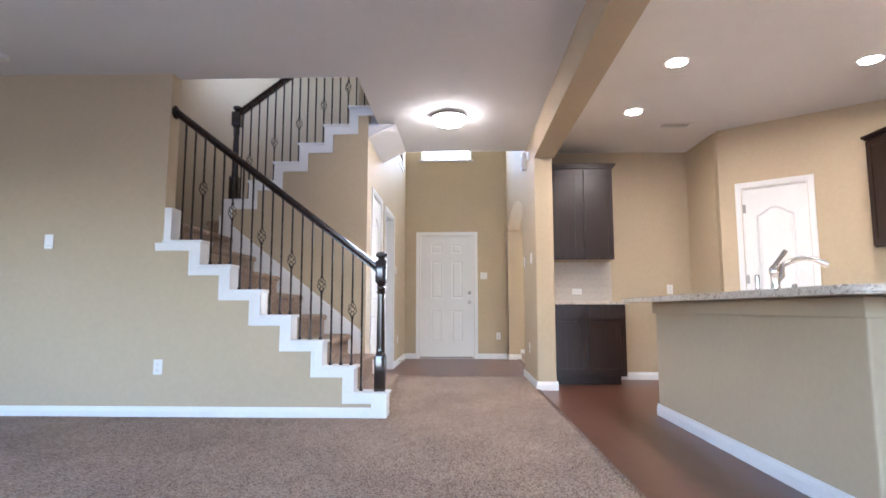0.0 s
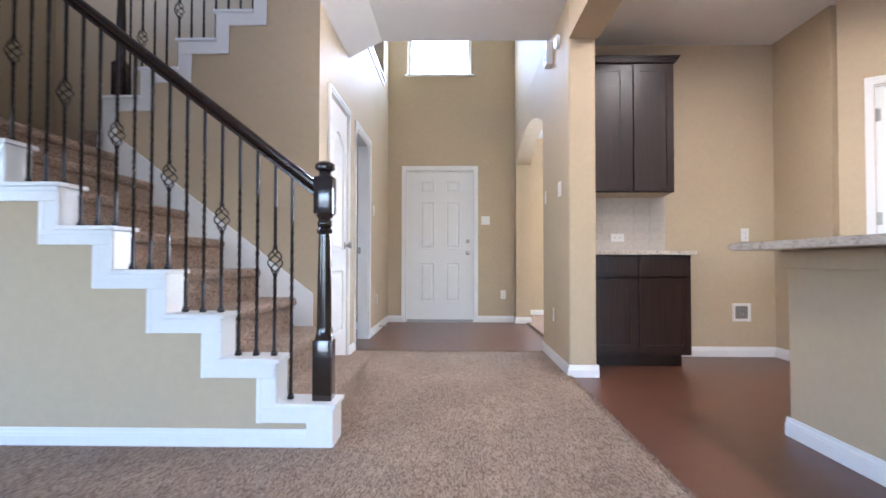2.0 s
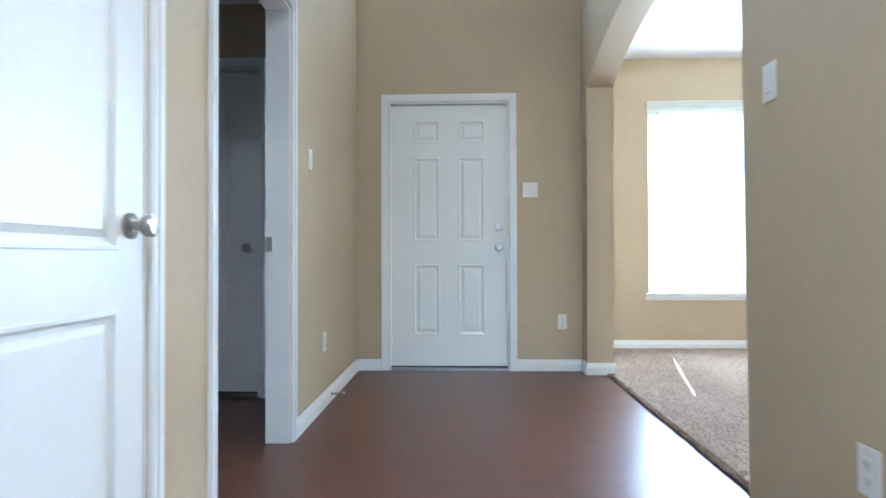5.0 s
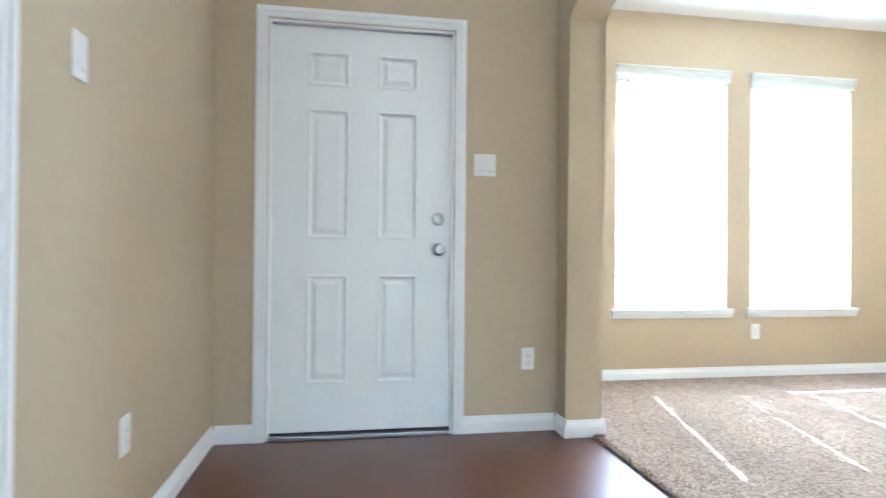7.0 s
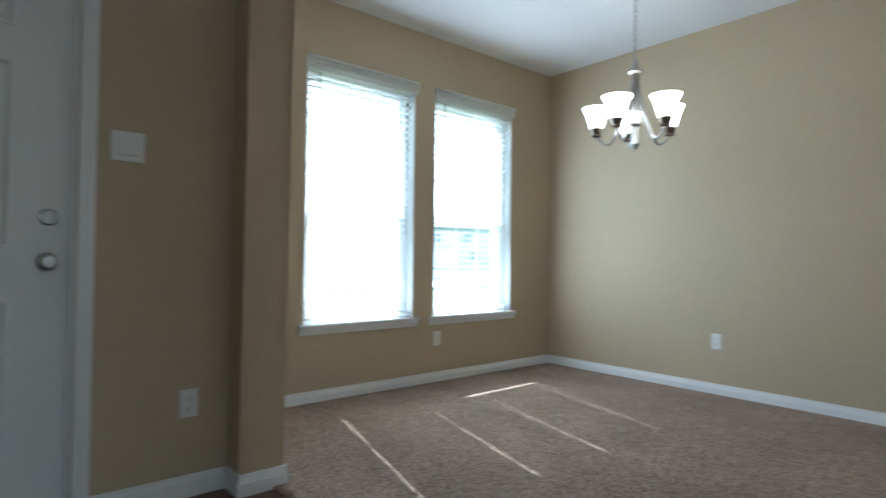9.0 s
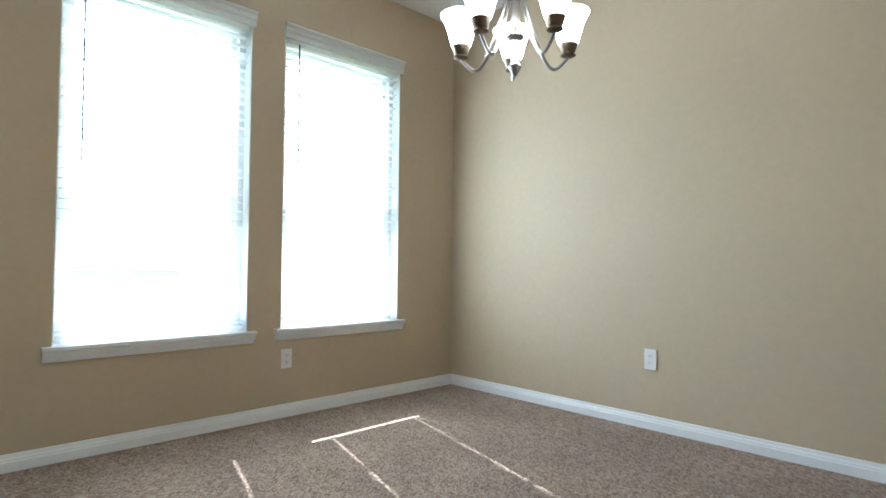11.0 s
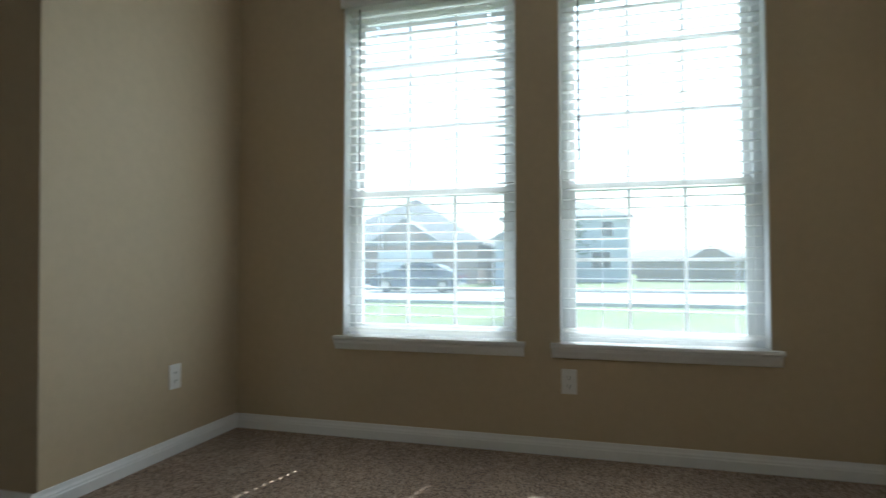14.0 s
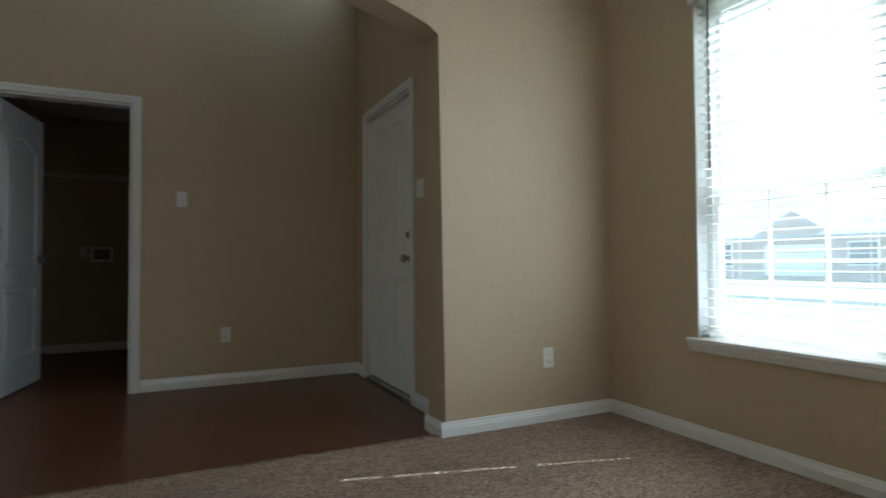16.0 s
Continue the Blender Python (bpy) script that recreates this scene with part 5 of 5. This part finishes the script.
bm = bmesh.new()
slab(bm, -400, 400, 10.9, 600, G - 0.3, G)
structure("ground_lawn", bm, GRASS, "mown sunlit lawn reaching into the distance", "lawn")
structure("road", box(-200, 200, 26.0, 35.3, G - 0.1, G + 0.006), CONCRETE, "pale sunlit concrete street", "road")
structure("kerb", box(-200, 200, 25.7, 26.0, G - 0.1, G + 0.12, 0.03), CONCRETE, "concrete kerb", "kerb")
structure("kerb", box(-200, 200, 35.3, 35.6, G - 0.1, G + 0.12, 0.03), CONCRETE, "concrete kerb", "kerb")
structure("pavement", box(-200, 200, 16.2, 17.5, G - 0.1, G + 0.02), CONCRETE, "concrete pavement", "pavement")
structure("front_walk", box(-1.6, 0.9, 9.9, 16.19, G - 0.1, G + 0.015), CONCRETE, "concrete front walk", "pavement")
for x0, x1, y1 in ((-13.3, -8.5, 47.2), (-3.3, 0.4, 46.2), (20.0, 25.0, 70)):
    structure("driveway", box(x0, x1, 35.61, y1, G - 0.1, G + 0.012), CONCRETE, "pale concrete driveway", "driveway")
structure("foundation", box(-5.4, 6.4, 10.79, 10.88, G - 0.3, 0.0), CONCRETE, "concrete foundation edge of the house", "foundation")
# unseen overhang, added to keep direct sun out of the high entry window
structure("eave", box(-3.6, 1.2, FY + 0.182, 11.0, 4.62, 4.78), TRIM, "unseen white overhang added to shade the high entry window", "eave")


def build_house(label, x, y, turn, w, d, h, roof, mat, garage, windows, upper=()):
    """A suburban house seen from the street: walls, hipped roof, openings on its front (local -y)."""
    ho = thing("house", label, "house")
    part("wall", box(-w / 2, w / 2, 0, d, -0.7, h), mat, ho)
    bm = bmesh.new()
    o = 0.45
    rz = h + roof
    b = [bm.verts.new(p) for p in ((-w / 2 - o, -o, h), (w / 2 + o, -o, h), (w / 2 + o, d + o, h), (-w / 2 - o, d + o, h))]
    lo = [bm.verts.new((v.co.x, v.co.y, h - 0.18)) for v in b]
    e = min(d, w) / 2
    t = [bm.verts.new((-w / 2 + e, d / 2, rz)), bm.verts.new((w / 2 - e, d / 2, rz))]
    for f in ((b[0], b[1], t[1], t[0]), (b[1], b[2], t[1]), (b[2], b[3], t[0], t[1]), (b[3], b[0], t[0]), tuple(lo[::-1])):
        bm.faces.new(f)
    for i in range(4):
        bm.faces.new((lo[i], lo[(i + 1) % 4], b[(i + 1) % 4], b[i]))
    part("roof", bm, SHINGLE, ho, "grey-brown shingle hip roof")
    if garage:
        g0, g1 = garage
        gd = part("garage_door", box(g0, g1, -0.06, -0.002, 0.0, 2.15, 0.01), DOORPAINT, ho, "pale sectional garage door")
        for i in range(1, 4):
            part("seam", box(g0 + 0.02, g1 - 0.02, -0.064, -0.0605, 0.54 * i - 0.012, 0.54 * i + 0.012), DARK, gd)
        # gable over the garage
        bm = bmesh.new()
        gm = (g0 + g1) / 2
        gw = (g1 - g0) / 2 + 0.9
        prism(bm, [(gm - gw, h - 0.1), (gm + gw, h - 0.1), (gm, h + gw * 0.62)], lambda u, v, q: (u, -0.35 + q, v), d * 0.45)
        part("gable", bm, SHINGLE, ho, "shingled front gable")
        prism_face = prism(bmesh.new(), [(gm - gw + 0.35, h - 0.1), (gm + gw - 0.35, h - 0.1), (gm, h + (gw - 0.35) * 0.62)], lambda u, v, q: (u, -0.37 + q, v), 0.018)
        part("gable_face", prism_face, mat, ho)
    for wx, wz, ww, wh in (*windows, *upper):
        win = part("window", box(wx - ww / 2 - 0.07, wx + ww / 2 + 0.07, -0.05, -0.002, wz - 0.07, wz + wh + 0.07, 0.01), TRIM, ho)
        part("pane", box(wx - ww / 2, wx + ww / 2, -0.056, -0.0505, wz, wz + wh), DARKGLASS, win)
        part("mullion", box(wx - ww / 2, wx + ww / 2, -0.062, -0.0565, wz + wh / 2 - 0.025, wz + wh / 2 + 0.025), TRIM, win)
    ho.matrix_world = pose(x, y, G + 0.25, 0, 0, turn)
    return ho


build_house("one-storey brown brick house with a front gable and garage", -11.9, 47.0, 2, 13, 13, 2.75, 4.1, BRICK, (-1.1, 3.1), [(-4.2, 0.8, 1.6, 1.4)])
build_house("two-storey grey house with a low garage wing", 0.3, 55.0, 2, 10, 9, 5.15, 2.0, SIDING, None, [(2.9, 0.9, 1.5, 1.3)], [(-2.8, 3.5, 1.3, 1.2), (0.6, 3.5, 1.3, 1.2), (3.4, 3.5, 0.9, 1.2)])
gh = thing("garage_wing", "grey garage wing with a pale blue-grey door", "garage")
part("wall", box(-2.4, 2.6, 0, 9.0, -0.7, 2.9), SIDING, gh)
bm = prism(bmesh.new(), [(-2.8, 2.85), (3.0, 2.85), (0.1, 4.6)], lambda u, v, q: (u, -0.4 + q, v), 9.3)
part("roof", bm, SHINGLE, gh, "shingled gable roof")
part("garage_door", box(-1.7, 1.75, -0.06, -0.002, 0, 2.3, 0.01), make_material("blue_grey_garage_paint", (0.36, 0.44, 0.55), 0.5, vary=0.04, bump=0), gh, "pale blue-grey garage door")
gh.matrix_world = pose(-1.5, 46.0, G + 0.25, 0, 0, 2)
build_house("two-storey grey house down the street", 50.0, 64.0, -38, 10, 9, 5.4, 2.4, SIDING, (-4.2, 0.2), [(2.8, 0.9, 1.5, 1.3)], [(-2.4, 3.4, 1.3, 1.2), (1.8, 3.4, 1.3, 1.2)])
build_house("low brick house far down the street", 17.0, 108.0, -6, 22, 9, 2.6, 1.5, BRICK, (1.5, 6.3), [(-4.5, 0.8, 1.5, 1.3), (-1.5, 0.8, 1.2, 1.3)])
build_house("one-storey brick house beyond the street", -24.0, 46.5, 7, 13.5, 12, 2.75, 3.6, BRICK, (1.6, 5.6), [(-4.6, 0.8, 1.5, 1.3), (-1.4, 0.7, 1.1, 1.6)])
fence = thing("wood_fence", "weathered wooden privacy fence between houses", "fence", (12.5, 57.0, G))
mesh = None
for i in range(92):
    if mesh is None:
        p = part("board", box(-0.068, 0.068, -0.012, 0.012, 0.0, 1.85, 0.004), FENCE, fence)
        mesh = p.data
    else:
        p = new("board", mesh)
        p.parent = fence
    p.location = (-6.4 + 0.14 * i, 0, random.uniform(-0.02, 0.02))


def build_tree(label, x, y, h, r, seed, stakes=False):
    """A young street tree: tapered trunk, limbs and many small leaf clumps with gaps."""
    rnd = random.Random(seed)
    tr = thing("tree", label, "tree", (x, y, G))
    th = h * 0.42
    part("trunk", tube(bmesh.new(), [(0, 0, -0.05), (0.02, 0.01, th * 0.5), (0, 0.02, th), (0.03, 0, h * 0.75), (0.02, 0.02, h * 0.95)], [0.055 * h / 3, 0.045 * h / 3, 0.036 * h / 3, 0.02 * h / 3, 0.008], 8), BARK, tr, "", True)
    tips = []
    bm = bmesh.new()
    for i in range(13):
        a = i * 2.4 + rnd.uniform(-0.3, 0.3)
        z0 = th * 0.9 + (h * 0.9 - th) * i / 13
        ln = r * (1.0 - 0.55 * i / 13) * rnd.uniform(0.7, 1.1)
        p1 = Vector((math.cos(a) * ln * 0.5, math.sin(a) * ln * 0.5, z0 + ln * 0.35))
        p2 = Vector((math.cos(a) * ln, math.sin(a) * ln, z0 + ln * 0.75))
        tube(bm, [(0.01, 0.01, z0), p1, p2], [0.014, 0.010, 0.004], 5)
        tips += [p1, p2, (p1 + p2) / 2]
    part("limbs", bm, BARK, tr, "", True)
    tips += [Vector((0, 0, h * 0.95)), Vector((0.05, 0.05, h))]
    verts, faces = [], []
    for c in tips:
        for i in range(60):
            d = Vector((rnd.gauss(0, 1), rnd.gauss(0, 1), rnd.gauss(0, 0.8))) * r * 0.20
            n = Vector((rnd.gauss(0, 1), rnd.gauss(0, 1), rnd.gauss(0, 1))).normalized()
            u = n.orthogonal().normalized() * rnd.uniform(0.035, 0.065)
            v = n.cross(u) * 0.55
            q = c + d
            k = len(verts)
            verts += [q - u, q + v + n * 0.008, q + u, q - v + n * 0.008]
            faces.append((k, k + 1, k + 2, k + 3))
    me = bpy.data.meshes.new("crown")
    me.from_pydata(verts, [], faces)
    me.materials.append(LEAF)
    cr = new("crown", me)
    cr.parent = tr
    cr["kind"] = "stuff"
    if stakes:
        for sx in (-0.45, 0.5):
            part("stake", tube(bmesh.new(), [(sx, 0.1, -0.05), (sx * 0.9, 0.1, 1.3)], 0.022, 6), FENCE, tr, "wooden tree stake")
            part("tie", tube(bmesh.new(), [(sx * 0.9, 0.1, 1.2), (0.0, 0.02, 1.15)], 0.006, 5), TYRE, tr)
    return tr


build_tree("young staked street tree with a sparse crown", 1.7, 21.3, 3.3, 0.8, 3, True)
build_tree("leafy tree beside the grey house", -30.5, 43.5, 5.2, 1.6, 5)
build_tree("young street tree down the road", 19.0, 23.5, 3.4, 1.0, 8)


def build_car(x, y, turn):
    car = thing("car", "dark blue sedan parked across the street", "car")
    prof = [(-2.25, 0.38), (-2.28, 0.62), (-2.2, 0.86), (-1.75, 0.94), (-1.05, 1.34), (-0.35, 1.46), (0.35, 1.42), (1.05, 1.02), (1.85, 0.88), (2.2, 0.72), (2.28, 0.5), (2.22, 0.30), (1.85, 0.26), (-1.9, 0.26)]
    bm = prism(bmesh.new(), prof, lambda u, v, w: (u, -0.86 + w, v), 1.72)
    for v in bm.verts:
        if v.co.z > 0.95:
            v.co.y *= 0.80
    bmesh.ops.bevel(bm, geom=list(bm.edges), offset=0.05, segments=2, affect="EDGES")
    part("body", bm, CARPAINT, car, "", True)
    for s in (-1, 1):
        for us in ([(-0.98, 1.0), (-0.92, 1.27), (-0.35, 1.38), (-0.30, 0.99)], [(-0.24, 0.99), (-0.28, 1.385), (0.30, 1.345), (0.85, 1.0)]):
            bm = bmesh.new()
            prism(bm, us, lambda u, v, w: (u, s * (0.86 - (v - 0.95) * 0.395 + 0.004 + w), v), 0.012)
            part("side_window", bm, DARKGLASS, car)
        for wx in (-1.42, 1.40):
            wheel = part("wheel", lathe(bmesh.new(), [(0.31, s * 0.68), (0.33, s * 0.71), (0.33, s * 0.85), (0.30, s * 0.88), (0.20, s * 0.885)], 24, (wx, 0, 0.33), "Y"), TYRE, car, "black tyre", True)
            part("rim", lathe(bmesh.new(), [(0.205, s * 0.87), (0.19, s * 0.892), (0.05, s * 0.90)], 14, (wx, 0, 0.33), "Y"), NICKEL, wheel, "", True)
        part("headlight", box(2.12, 2.24, s * 0.5 - 0.16, s * 0.5 + 0.16, 0.60, 0.72, 0.02), VINYL, car)
        part("taillight", box(-2.27, -2.18, s * 0.58 - 0.14, s * 0.58 + 0.14, 0.68, 0.82, 0.02), make_material("red_lens", (0.4, 0.02, 0.02), 0.2, bump=0), car)
    for us, zz in (((-1.72, -1.10), (0.965, 1.33)), ((0.42, 1.02), (1.40, 1.05))):
        bm = bmesh.new()
        a = [bm.verts.new((us[i], yy * (0.66), zz[i] + 0.012)) for i, yy in ((0, -1), (0, 1), (1, 1), (1, -1))]
        b = [bm.verts.new(v.co + Vector((0, 0, 0.006))) for v in a]
        bm.faces.new(a[::-1]), bm.faces.new(b)
        for i in range(4):
            bm.faces.new((a[i], a[(i + 1) % 4], b[(i + 1) % 4], b[i]))
        part("windscreen", bm, DARKGLASS, car)
    car.matrix_world = pose(x, y, G + 0.012, 0, 0, turn)
    return car


build_car(-5.6, 34.0, 182)


# ---- ragged pile along the carpet's edges ----
def build_fringe(x0, y0, x1, y1, nx, ny, seed):
    """Loose tufts along one edge of the carpet; (nx, ny) points off the carpet."""
    rnd = random.Random(seed)
    run = math.hypot(x1 - x0, y1 - y0)
    verts, faces = [], []
    for i in range(int(run * 900)):
        s, back = rnd.random(), rnd.uniform(0.0, 0.03)
        p = Vector((x0 + (x1 - x0) * s - nx * back, y0 + (y1 - y0) * s - ny * back, 0.006))
        lean = Vector((rnd.gauss(0, 0.004) + nx * rnd.uniform(-0.002, 0.007), rnd.gauss(0, 0.004) + ny * rnd.uniform(-0.002, 0.007), rnd.uniform(0.009, 0.015)))
        side = Vector((rnd.gauss(0, 1), rnd.gauss(0, 1), 0)).normalized() * rnd.uniform(0.0016, 0.003)
        k = len(verts)
        verts += [p - side, p + side, p + lean + side * 0.7, p + lean - side * 0.7]
        faces.append((k, k + 1, k + 2, k + 3))
    me = bpy.data.meshes.new("carpet_pile")
    me.from_pydata(verts, [], faces)
    me.materials.append(CARPET)
    return tagged(new("carpet_pile", me), "loose brown tufts along the carpet edge", "carpet", kind="stuff")


build_fringe(LX + 0.02, 6.985, RX - 0.02, 6.985, 0, 1, 21)
build_fringe(0.80, 0.6, 0.80, 5.9, 1, 0, 22)
build_fringe(0.93, A0, 0.93, A1 - 0.02, -1, 0, 23)
